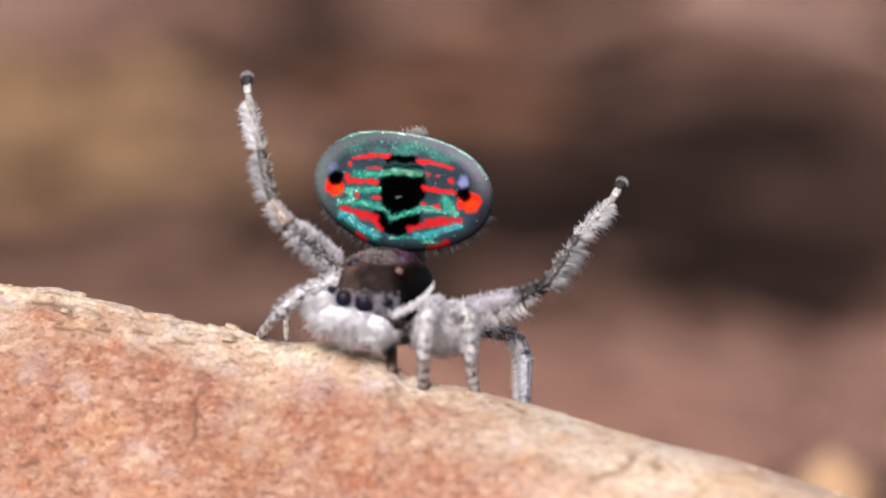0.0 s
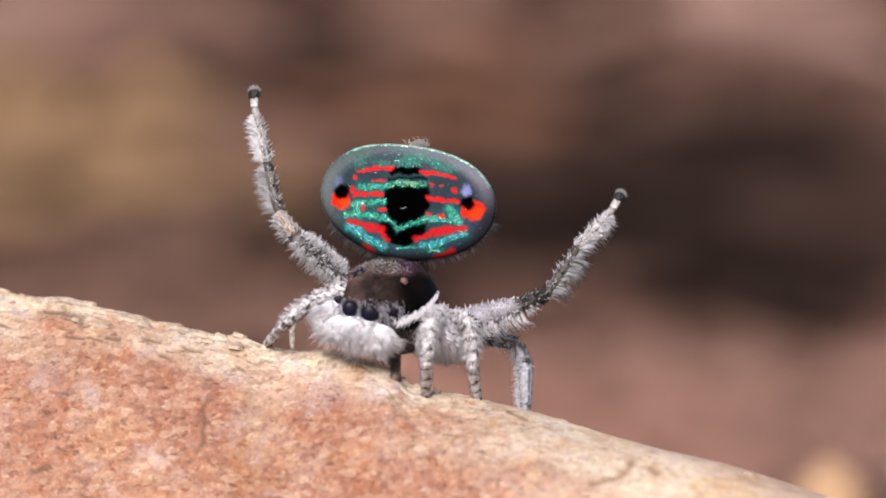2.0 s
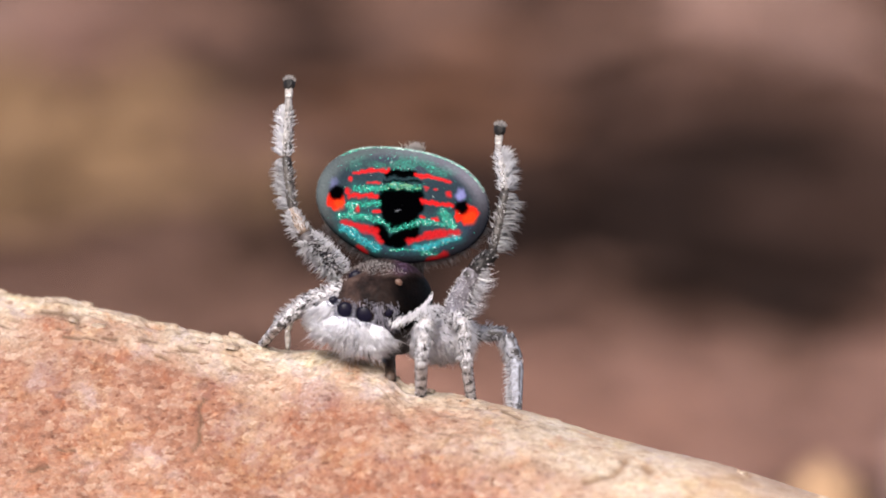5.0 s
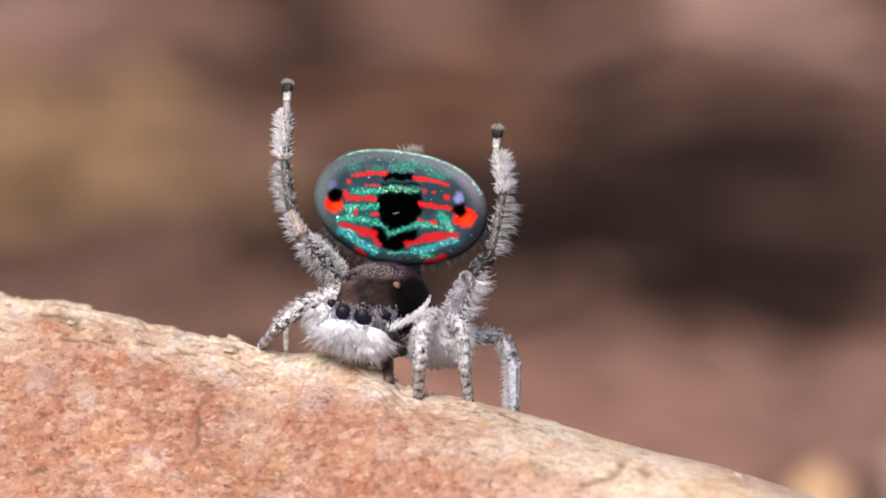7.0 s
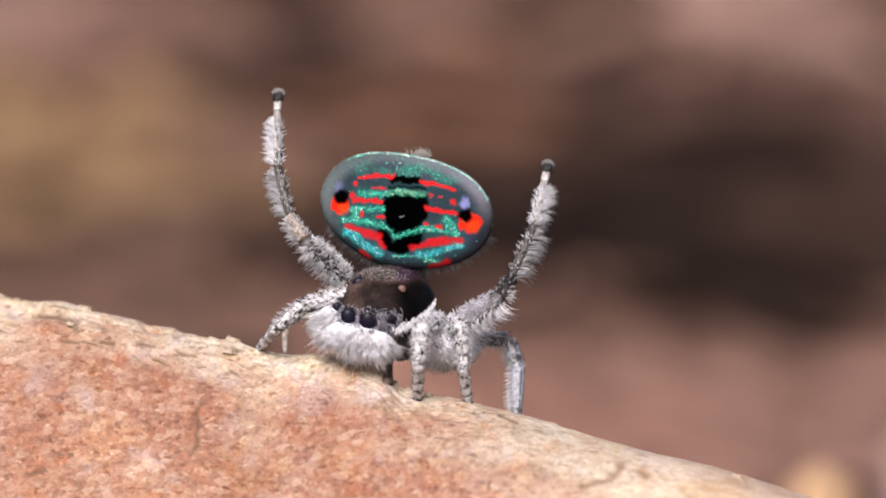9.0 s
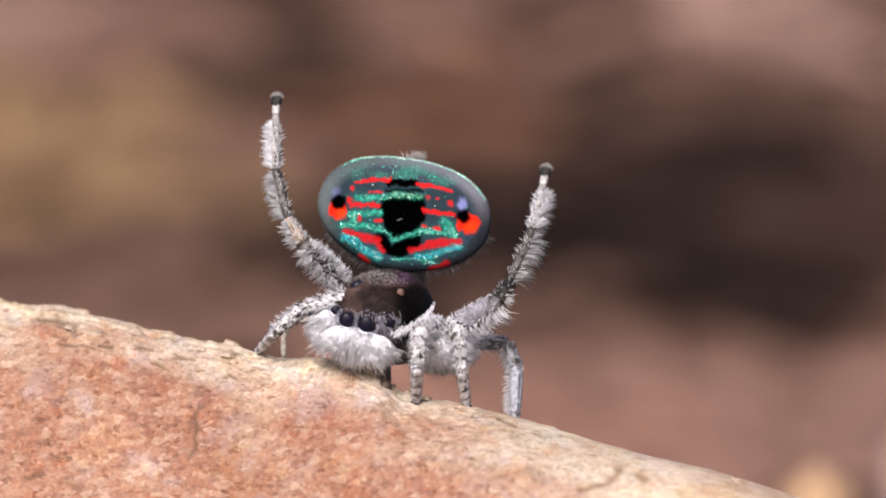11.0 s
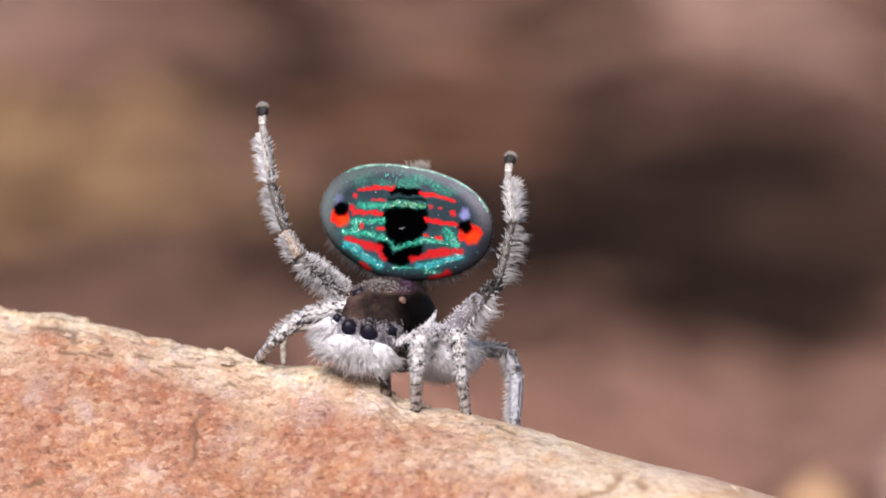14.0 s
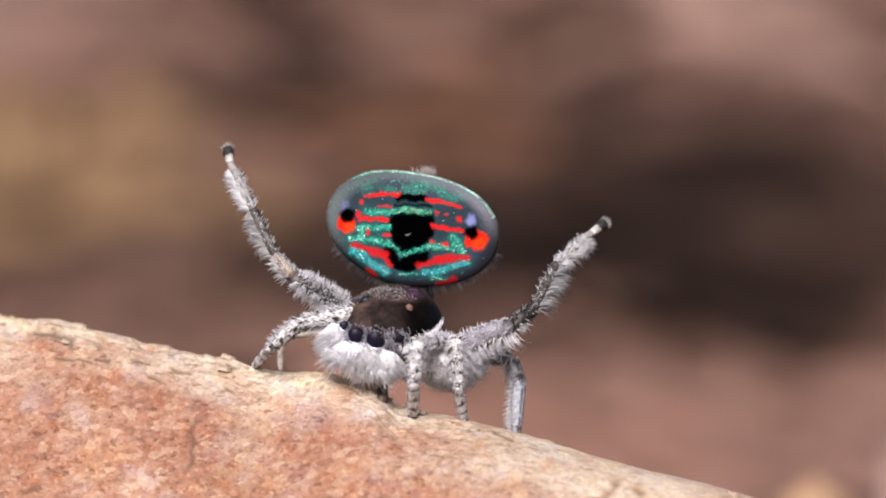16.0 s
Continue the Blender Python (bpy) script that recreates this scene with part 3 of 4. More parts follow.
    for cx, cz, rx, rz in ((-1.12, 0.02, 0.165, 0.17), (1.195, -0.24, 0.215, 0.185)):
        d = np.hypot((px - cx) / rx, (pz - cz) / rz)
        lay(1 - smooth_step(0.85, 1.10, d), (0.60, 0.018, 0.008))
        lay((1 - smooth_step(0.4, 0.8, np.hypot((px - cx - 0.06) / rx, (pz - cz + 0.08) / rz))) * 0.5, (0.66, 0.06, 0.008))
    for cx, cz in ((-1.10, 0.145), (1.115, -0.12)):
        lay(1 - smooth_step(0.09, 0.17, np.hypot(px - cx, (pz - cz) * 0.95)), (0.0004, 0.0004, 0.0006))
    green = np.maximum(stroke_mask(px, pz, GREEN_LINES, 0.03), 0)
    cyan = stroke_mask(px, pz, CYAN_STROKES, 0.03)
    return col, green, cyan, upper, r


def fan_depth(r):
    """How far the face stands forward of the rim (mm, towards -y)."""
    return -0.34 * np.sqrt(np.clip(1 - np.clip(r, 0, 1) ** 2.6, 0, 1))


def build_fan(spider):
    # face and back as rings from the middle to the outline
    rings, around = 110, 260
    ang = np.linspace(0, 2 * math.pi, around, endpoint=False)
    dx, dz = np.cos(ang), np.sin(ang)
    reach = fan_reach(ang)
    f = np.linspace(0.0, 1, rings) ** 0.9
    f[0] = 0.004
    x = 0.06 + np.outer(f, reach * dx)
    z = -0.08 + np.outer(f, reach * dz)
    r = np.repeat(f, around)
    x, z = x.ravel(), z.ravel()
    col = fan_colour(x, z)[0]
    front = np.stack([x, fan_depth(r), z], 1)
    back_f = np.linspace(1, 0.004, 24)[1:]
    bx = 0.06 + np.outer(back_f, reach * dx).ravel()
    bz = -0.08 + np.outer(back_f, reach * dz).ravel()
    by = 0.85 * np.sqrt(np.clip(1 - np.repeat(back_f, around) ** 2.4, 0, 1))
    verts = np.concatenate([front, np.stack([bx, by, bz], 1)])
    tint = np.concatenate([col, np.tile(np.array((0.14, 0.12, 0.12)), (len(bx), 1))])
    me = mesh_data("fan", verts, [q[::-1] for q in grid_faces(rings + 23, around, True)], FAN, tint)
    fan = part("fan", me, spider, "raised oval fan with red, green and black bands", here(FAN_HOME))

    # iridescent scales, each a small tilted plate
    n = 150000
    px, pz = rng.uniform(-1.5, 1.65, n), rng.uniform(-1.15, 1.0, n)
    c, g, cy, up, r = fan_colour(px, pz)
    red = (c[:, 0] > 0.3) | (c.max(1) < 0.02)
    chance = np.clip(g * 0.20 + cy * 0.22 + up * (0.0012 + 0.024 * np.exp(-((px - 0.2) / 0.45) ** 2)) + 0.0012, 0, 1) * (r < 0.93) + 0.20 * ((r > 0.968) & (r < 0.998) & (pz > 0.15) & (px > -1.0))
    chance[red] = 0
    keep = rng.random(n) < chance
    px, pz, g, cy, r = px[keep], pz[keep], g[keep], cy[keep], r[keep]
    k = len(px)
    size = rng.uniform(0.0030, 0.0068, k)[:, None]
    nrm = unit(np.stack([rng.normal(0, 0.30, k), -np.ones(k), rng.normal(0.2, 0.30, k)], 1))
    sx = unit(np.cross(nrm, np.tile((0.0, 0, 1), (k, 1))))
    sz = np.cross(sx, nrm)
    ctr = np.stack([px, fan_depth(r) - 0.012, pz], 1)
    v = np.stack([ctr - sx * size - sz * size, ctr + sx * size - sz * size, ctr + sx * size + sz * size, ctr - sx * size + sz * size], 1).reshape(-1, 3)
    hue = rng.random((k, 1))
    col = np.array((0.06, 0.75, 0.42)) * (1 - hue) + np.array((0.05, 0.72, 0.62)) * hue
    col = np.where(cy[:, None] > 0.4, np.array((0.04, 0.62, 0.72)), col)
    gold = (pz > 0.15) & (pz < 0.36) & (np.abs(px - 0.1) < 0.35) & (rng.random(k) < 0.5)
    col[gold] = (0.45, 0.85, 0.35)
    col = col * np.where(rng.random((k, 1)) < 0.20, 0.9, rng.uniform(0.12, 0.50, (k, 1)))
    pale = rng.random(k) < np.where((r > 0.96) & (px > -0.7), 0.4, 0.07)
    col[pale] = (0.75, 0.95, 0.85)
    faces = np.arange(k * 4).reshape(-1, 4)
    part("scale_coat", mesh_data("scale_coat", v, faces, SCALE, np.repeat(np.clip(col, 0, 1), 4, 0), False), fan, "glittering green scales", kind="stuff")

    # short pale fringe round the rim and grey hairs below and behind
    n = 2600
    a = rng.uniform(0, 2 * math.pi, n)
    q = fan_reach(a)
    roots = np.stack([0.06 + np.cos(a) * q * 0.99, rng.uniform(0.0, 0.35, n), -0.08 + np.sin(a) * q * 0.99], 1)
    ways = np.stack([np.cos(a), rng.normal(0.25, 0.3, n), np.sin(a)], 1) + rng.normal(0, 0.25, (n, 3))
    low = (np.sin(a) < -0.25)
    size = np.where(low & (rng.random(n) < 0.4), rng.uniform(0.08, 0.26, n), rng.uniform(0.012, 0.045, n))
    tint = np.where(low[:, None], np.array((0.27, 0.26, 0.27)), np.array((0.45, 0.50, 0.48))) * rng.uniform(0.5, 1.1, (n, 1))
    part("fringe", hair_mesh("fringe", roots, ways, size, 0.014, tint), fan, "short grey hairs round the fan", kind="stuff")
    n = 220
    roots = np.array((0.29, 0.30, 0.93)) + rng.normal(0, 0.045, (n, 3)) * np.array((1.5, 1.0, 0.5))
    ways = np.stack([rng.normal(0.0, 0.5, n), rng.normal(0.1, 0.4, n), np.ones(n)], 1)
    part("spinneret_tuft", hair_mesh("spinneret_tuft", roots, ways, rng.uniform(0.06, 0.16, n), 0.016, np.tile((0.5, 0.46, 0.44), (n, 1))), fan,
         "pale tuft of spinnerets", kind="stuff")
    return fan


def blob(name, centre, radii, mat, bumps=0.06, tint=None, nu=28, nv=36):
    """A rounded closed body with a slightly uneven skin."""
    v = []
    for i in range(nu):
        p = math.pi * (i + 0.02) / (nu - 0.96)
        for j in range(nv):
            q = 2 * math.pi * j / nv
            d = np.array((math.sin(p) * math.cos(q), math.sin(p) * math.sin(q), math.cos(p)))
            w = 1 + bumps * noise.noise(Vector(d) * 2.3)
            v.append(np.array(centre) + d * np.array(radii) * w)
    f = grid_faces(nu, nv, True) + [tuple(range(nv))[::-1], tuple(range((nu - 1) * nv, nu * nv))]
    return mesh_data(name, v, [q[::-1] for q in f], mat, None if tint is None else np.tile(tint, (len(v), 1)))


def head_point(p, q):
    """The carapace: a rounded box that faces the viewer's left; p from the crown down, q round it, from the face (degrees)."""
    a, b = radians(p), radians(q)
    sx, sy, sz = math.sin(a) * math.sin(b), -math.sin(a) * math.cos(b), math.cos(a)
    n = 2.2
    k = (abs(sx) ** n + abs(sy) ** n + abs(sz) ** n) ** (1 / n)
    w = 1 - 0.22 * max(0.0, sz / k)
    return np.array((sx / k * 0.89 * w, sy / k * 1.0, sz / k * 0.64))


HEAD_TURN = np.array(Euler((radians(14), radians(9), radians(-22))).to_matrix())


def build_head(spider):
    nu, nv = 44, 72
    v = []
    for i in range(nu):
        for j in range(nv):
            v.append(HEAD_TURN @ head_point(180 * (i + 0.03) / (nu - 0.94), 360 * j / nv))
    v = np.array(v)
    f = grid_faces(nu, nv, True) + [tuple(range(nv))[::-1], tuple(range((nu - 1) * nv, nu * nv))]
    tint = np.ones((len(v), 3))
    wob = np.array([noise.noise(Vector(p) * 3.0) for p in v]) * 0.08
    flank = smooth_step(-0.50, 0.48, v[:, 0] + 2.0 * wob + 0.12 * v[:, 2]) * smooth_step(0.46, 0.30, v[:, 2] + wob)
    crown = smooth_step(0.36, 0.46, v[:, 2] + wob)
    tint = tint * (1 - 0.95 * flank[:, None])
    tint = tint * (1 + 0.25 * crown[:, None])
    violet = crown * 0.8 * smooth_step(0.14, 0.34, v[:, 0] + wob)
    tint = tint * (1 - violet[:, None]) + np.array((0.8, 0.5, 1.1)) * violet[:, None]
    me = mesh_data("carapace", v, [q[::-1] for q in f], CARAPACE, tint, extra=(("crown", 0.05 + 0.40 * crown),))
    head = part("carapace", me, spider, "dark brown domed carapace with black flank", here(HEAD_HOME))

    def eye(x, z, r, mat, y, label=""):
        e = blob("eye", (0, 0, 0), (r, r * 0.42, r), mat, 0.0, nu=16, nv=20)
        part("eye", e, head, label, Matrix.Translation(Vector((x - HEAD_HOME[0], y - HEAD_HOME[1], z - HEAD_HOME[2])) * MM))

    eye(-1.75, -1.11, 0.138, EYE, -0.565, "large glossy black front eye")
    eye(-1.40, -1.18, 0.160, EYE, -0.605, "large glossy black front eye")
    eye(-1.96, -0.96, 0.085, EYE, -0.40)
    def skin(x, z):
        """Depth of the carapace's front over x, z."""
        return HEAD_HOME[1] + v[np.hypot(v[:, 0] + HEAD_HOME[0] - x, v[:, 2] + HEAD_HOME[2] - z) < 0.06, 1].min()

    eye(-1.00, -1.15, 0.085, EYE, skin(-1.00, -1.15) + 0.03)
    eye(-0.82, -0.64, 0.070, EYE_BROWN, skin(-0.82, -0.64) + 0.035, "small brown side eye")
    eye(-1.57, -0.56, 0.135, EYE, -0.22)
    return head


EYES_FRONT = ((-1.75, -1.11, 0.145), (-1.40, -1.18, 0.165), (-1.96, -0.96, 0.085), (-1.00, -1.15, 0.09))


def hairs_on_head(head):
    # two white-haired palps and the jaws between them
    for x0, z0, rx, rz, way in ((-1.86, -1.42, 0.33, 0.19, -1), (-1.26, -1.58, 0.27, 0.21, 1), (-1.56, -1.51, 0.34, 0.25, 0), (-2.13, -1.13, 0.23, 0.21, -2)):
        y0 = {-2: -0.30, 0: -0.50}.get(way, -0.55)
        kind, way = {-2: "cheek", 0: "jaw"}.get(way, "palp"), max(way, -1)
        c = np.array((x0, y0, z0)) - HEAD_HOME
        palp = part(kind, blob(kind, (0, 0, 0), (rx, 0.20, rz), PALE_SKIN, 0.10), head, "white-haired " + kind,
                    Matrix.Translation(Vector(c) * MM))
        n = 2400 if kind == "cheek" else 3800
        d = unit(rng.normal(size=(n, 3)))
        d = d[(d[:, 1] < 0.45) & ((d[:, 2] < 0.9) | (kind == "cheek"))]
        n = len(d)
        d = unit(d * np.array((1.0, 1.4, 1.0)))
        roots = d * np.array((rx, 0.20, rz)) * 0.97
        lock = np.array([noise.noise_vector(Vector(p) * 4.2 + Vector((x0 * 9, 0, 0))) for p in roots]) * 1.1
        ways = d * 0.60 + np.array((0.30 * way, -0.50, -0.62)) + np.stack([0.5 * d[:, 0], 0 * d[:, 0], 0 * d[:, 0]], 1) + lock + rng.normal(0, 0.08, (n, 3))
        ways = ways - d * (np.sum(ways * d, axis=1) * 0.72)[:, None]
        part("palp_hair", hair_mesh("palp_hair", roots, ways, rng.uniform(0.12, 0.34, n) * smooth_step(1.0, 0.2, d[:, 2]) ** 0.7 * (1.1 if kind == "cheek" else 1 + 0.5 * (rng.random(n) < 0.10)), 0.019 * rng.uniform(0.7, 1.3, n), mixed_tints(n, 0.004, 0.05), (0.30 * way, 0.0, -0.25)), palp, kind="stuff")
    # lilac-grey down on the face, short of the eyes, and pale frost on the crown
    spots = np.array([(rng.uniform(4, 128), rng.uniform(-88, 88)) for _ in range(9000)])
    place = np.array([HEAD_TURN @ head_point(p, q) for p, q in spots])
    world_x, world_z = place[:, 0] + HEAD_HOME[0], place[:, 2] + HEAD_HOME[2]
    clear = np.ones(len(place), bool)
    for x, z, r in EYES_FRONT:
        clear &= np.hypot(world_x - x, world_z - z) > r * 0.98
    face = clear & (world_z < -1.0 + 0.035 * rng.normal(0, 1, len(place))) & (world_z > -1.50) & (world_x < -0.90 + 0.12 * rng.normal(0, 1, len(place)))
    frost = (place[:, 2] > 0.40) & (rng.random(len(place)) < 0.2)
    for chosen, name, size, tone, label in ((face, "face_hair", (0.06, 0.13), (0.60, 0.57, 0.66), "lilac-grey down round the eyes"), (frost, "crown_hair", (0.03, 0.075), (0.50, 0.46, 0.46), "pale frosting on the crown")):
        p = place[chosen]
        n = len(p)
        ways = unit(p) * (0.12 if name == "face_hair" else 0.45) + np.array((0.25, -0.12, -0.8) if name == "face_hair" else (0.0, -0.3, 0.0)) + rng.normal(0, 0.25, (n, 3))
        part(name, hair_mesh(name, p * 0.99, ways, rng.uniform(*size, n), 0.014, np.tile(tone, (n, 1)) * rng.uniform(0.35, 1.2, (n, 1))), head, label, kind="stuff")
    # rings of short grey hair round the front eyes
    roots, ways, tones = [], [], []
    for x, y, z, r in ((-1.75, -0.64, -1.10, 0.15), (-1.40, -0.68, -1.17, 0.175), (-1.96, -0.45, -0.96, 0.085), (-1.00, -0.62, -1.15, 0.095)):
        for k in range(120 if r > 0.1 else 45):
            a = rng.uniform(0, 2 * math.pi)
            q = r * rng.uniform(1.0, 1.25)
            roots.append((x + q * math.cos(a), y - 0.02 + rng.normal(0, 0.02), z + q * math.sin(a)))
            ways.append((0.8 * math.cos(a) + rng.normal(0, 0.2), -0.8, 0.8 * math.sin(a) + rng.normal(0, 0.2)))
            tones.append((0.50, 0.49, 0.58))
    n = len(roots)
    part("brow_hair", hair_mesh("brow_hair", np.array(roots) - HEAD_HOME, ways, rng.uniform(0.03, 0.075, n), 0.015, np.array(tones) * rng.uniform(0.4, 1.2, (n, 1))),
         head, "grey hair rings round the eyes", kind="stuff")
    # white edge along the flank
    n = 520
    f = 0.16 + 1.04 * rng.random(n) ** 0.6
    x = -0.215 - 0.46 * np.clip(f, 0, 2) ** 2.2 + rng.normal(0, 1, n) * (0.010 + 0.022 * np.clip(f, 0, 2))
    z = -0.72 - 0.54 * f + rng.normal(0, 1, n) * (0.010 + 0.022 * np.clip(f, 0, 2))
    roots = np.stack([x, -0.26 - 0.32 * f, z], 1) - HEAD_HOME
    ways = np.stack([rng.normal(-0.5, 0.2, n), np.full(n, -0.4), rng.normal(-0.9, 0.2, n)], 1)
    part("flank_edge", hair_mesh("flank_edge", roots, ways, rng.uniform(0.05, 0.10, n) * np.clip(f * 1.3, 0.3, 1), 0.018, mixed_tints(n, 0.01, 0.03)), head, "white hair along the carapace edge", kind="stuff")


def build_underside(spider):
    me = blob("underside", (0, 0, 0), (0.62, 0.85, 0.42), PALE_SKIN, 0.1)
    body = part("underside", me, spider, "white-haired underside between the legs", here((-0.12, 0.45, -1.55)))
    n = 2600
    d = unit(rng.normal(size=(n, 3)))
    d = d[d[:, 2] < 0.5]
    n = len(d)
    roots = d * np.array((0.60, 0.83, 0.40))
    ways = d * np.array((0.8, 0.8, 1.0)) + np.array((0.25, -0.25, -0.3)) + rng.normal(0, 0.25, (n, 3))
    ways = ways - d * (np.sum(ways * d, axis=1) * 0.6)[:, None]
    part("belly_hair", hair_mesh("belly_hair", roots, ways, rng.uniform(0.14, 0.30, n), 0.023, mixed_tints(n, 0.02, 0.06)), body, "white belly hair", kind="stuff")
    # dark body added where only shade fills the gap beside the palps
    part("cleft_shade", blob("cleft_shade", (0, 0, 0), (0.42, 0.55, 0.40), DARK_SKIN, 0.12), body, "dark body standing in for the shade beside the palps", Matrix.Translation(Vector((-0.72, -0.10, 0.02)) * MM))
    # dark waist and lower belly behind the head
    me = blob("waist", (0, 0, 0), (0.36, 0.50, 0.56), DARK_SKIN, 0.12)
    waist = part("waist", me, spider, "dark waist behind the head", here((-0.74, 1.05, -0.30)))
    return body, waist


# each leg: joints x, y, z (mm), then a radius at each joint
LEGS = {
    "front_leg": [((-1.70, -0.10, -0.75), (-2.45, -0.45, -0.98), (-2.92, -0.45, -1.38), (-3.30, -0.20, -1.80)), (0.140, 0.128, 0.085, 0.050)],
    "second_leg": [((-1.75, 0.55, -1.05), (-2.74, 0.80, -1.22), (-2.82, 0.85, -1.52), (-2.80, 0.85, -1.82)), (0.060, 0.052, 0.042, 0.032)],
    "hind_leg": [((-1.0, 0.9, -1.4), (-1.02, 0.75, -1.75), (-1.02, 0.55, -2.02), (-0.97, 0.4, -2.34)), (0.13, 0.125, 0.12, 0.10)],
    "front_leg_near": [((-0.22, -0.35, -1.22), (-0.36, -1.15, -1.35), (-0.41, -1.20, -1.95), (-0.43, -0.85, -2.60)), (0.135, 0.128, 0.102, 0.080)],
    "second_leg_near": [((0.05, -0.10, -1.30), (0.32, -0.75, -1.32), (0.37, -0.75, -2.05), (0.46, -0.35, -2.69)), (0.125, 0.112, 0.088, 0.070)],
    "hind_leg_near": [((0.20, 0.55, -1.55), (1.08, 0.55, -1.56), (1.26, 0.55, -2.02), (1.25, 0.35, -2.90)), (0.125, 0.125, 0.125, 0.088)],
}
BANDS = {"front_leg": 0.48, "second_leg": 0.12, "hind_leg": 0.85, "front_leg_near": 0.24, "second_leg_near": 0.26, "hind_leg_near": 0.38}


REACH = 0.32


def on_branch(joint):
    """The joint moved in depth until it touches the branch."""
    x, _, z = joint
    a = math.acos(min(1.0, 1 - (float(ridge(x)) - z) / 8.6))
    return np.array((x, float(branch_skin(x, a)[1]), z))


def build_legs(spider):
    uppers, hind = [], []
    for kind, (joints, radii) in LEGS.items():
        names = ("femur", "tibia", "foot")
        near, dark = kind.endswith("near"), BANDS[kind]
        for i in range(3):
            a, b = np.array(joints[i]), np.array(joints[i + 1])
            if i == 2:
                b = on_branch(b)
            length = float(np.linalg.norm(b - a))
            if dark > 0.5 or kind == "second_leg":
                bands = ()
            elif kind == "hind_leg_near":
                bands = (((0.30, 0.62), (0.72, 0.98)), ((0.1, 0.3), (0.62, 0.85)), ((0.90, 0.95),))[i]
            else:
                bands = (((0.42, 0.50), (0.66, 0.74), (0.88, 0.94)), ((0.10, 0.18), (0.36, 0.45), (0.62, 0.72), (0.88, 0.96)), ((0.14, 0.22), (0.40, 0.48), (0.66, 0.73), (0.90, 1.0)))[i]
            base = (0.13, 0.085, 0.065) if dark > 0.5 else (0.40, 0.40, 0.46) if kind == "hind_leg_near" else (0.46, 0.40, 0.35) if kind == "second_leg" else (0.88, 0.86, 0.92) if i == 2 else (0.70, 0.67, 0.71)
            if i == 0:
                a, length = b - unit(b - a) * (length + REACH), length + REACH
            ob = part(names[i], limb_mesh(names[i], length + 0.03, radii[i], radii[i + 1], 0.015, bands, base, (-115, -165) if kind == "hind_leg_near" and i else ()), spider,
                      "dark brown leg joint" if dark > 0.5 else "pale grey leg joint with dark rings", aim(a, b))
            n = int((620 if i == 0 else 330 if i == 1 else 300) * (0.5 if dark > 0.5 or kind == "hind_leg_near" else 0.05 if kind == "second_leg" else 1.35 if near else 1))
            part("leg_hair", limb_hair("leg_hair", length, radii[i], radii[i + 1], n, ((0.085, 0.060, 0.045) if kind == "hind_leg_near" else (0.07, 0.05, 0.04) if kind == "second_leg" else (0.125, 0.095, 0.070))[i], bands, (0.55 if kind == "hind_leg_near" else dark * 0.8) if i == 0 else dark, 1.6, 0.029, 0.0, 0.78 if kind == "hind_leg_near" else 0.98), ob, kind="stuff")
            if kind == "hind_leg_near" and i:
                part("fringe_hair", side_hair("fringe_hair", length, radii[i], radii[i + 1], 90 * i, 0.19, -10, 45, 0.55, 0.018, 0.0, 0.25, 0.85), ob, "pale fringe along the shin", kind="stuff")
            elif near and i < 2:
                part("fringe_hair", side_hair("fringe_hair", length, radii[i], radii[i + 1], 120, 0.17, -60, 150, 0.7, 0.018, 0.0, 0.15, 0.92), ob, "longer pale hairs", kind="stuff")
            elif kind == "front_leg" and i < 2:
                part("fringe_hair", side_hair("fringe_hair", length, radii[i], radii[i + 1], 90, 0.16, 20, 60, 0.5, 0.018, 0.0, 0.2, 0.88), ob, "longer pale hairs under the leg", kind="stuff")
            if kind == "hind_leg_near":
                hind.append(ob)
            elif i == 0:
                uppers.append((ob, a, b))
    return uppers, hind


# the two raised legs: joint lengths (mm) and, for each stance, the joints' x and z from the base on
ARM_LENGTHS = {"left": (1.22, 0.52, 0.95, 1.07, 0.39), "right": (1.42, 0.52, 1.10, 1.00, 0.40)}
ARM_DEPTH = {"left": (-1, 1, 1, 1, 1), "right": (-1, 1, 1, 1, 1)}
ARM_BASE = {"left": 0.35, "right": 0.20}
LEFT_STANCES = [
    ((-1.92, -0.53), (-2.72, 0.17), (-3.02, 0.56), (-3.23, 1.44), (-3.47, 2.43), (-3.49, 2.79)),
    ((-1.84, -0.49), (-2.47, 0.21), (-2.69, 0.63), (-2.81, 1.56), (-2.77, 2.61), (-2.76, 2.98)),
    ((-1.72, -0.52), (-2.42, 0.18), (-2.69, 0.60), (-2.92, 1.48), (-2.94, 2.48), (-2.92, 2.85)),
    ((-1.70, -0.58), (-2.48, 0.07), (-2.73, 0.52), (-3.00, 1.37), (-3.16, 2.42), (-3.16, 2.80)),
    ((-1.62, -0.70), (-2.54, -0.15), (-2.86, 0.20), (-3.27, 1.03), (-3.71, 1.87), (-3.77, 2.19)),
    ((-1.72, -0.52), (-2.29, -0.10), (-2.28, 0.25), (-2.12, 1.10), (-1.94, 2.01), (-1.85, 2.38))]
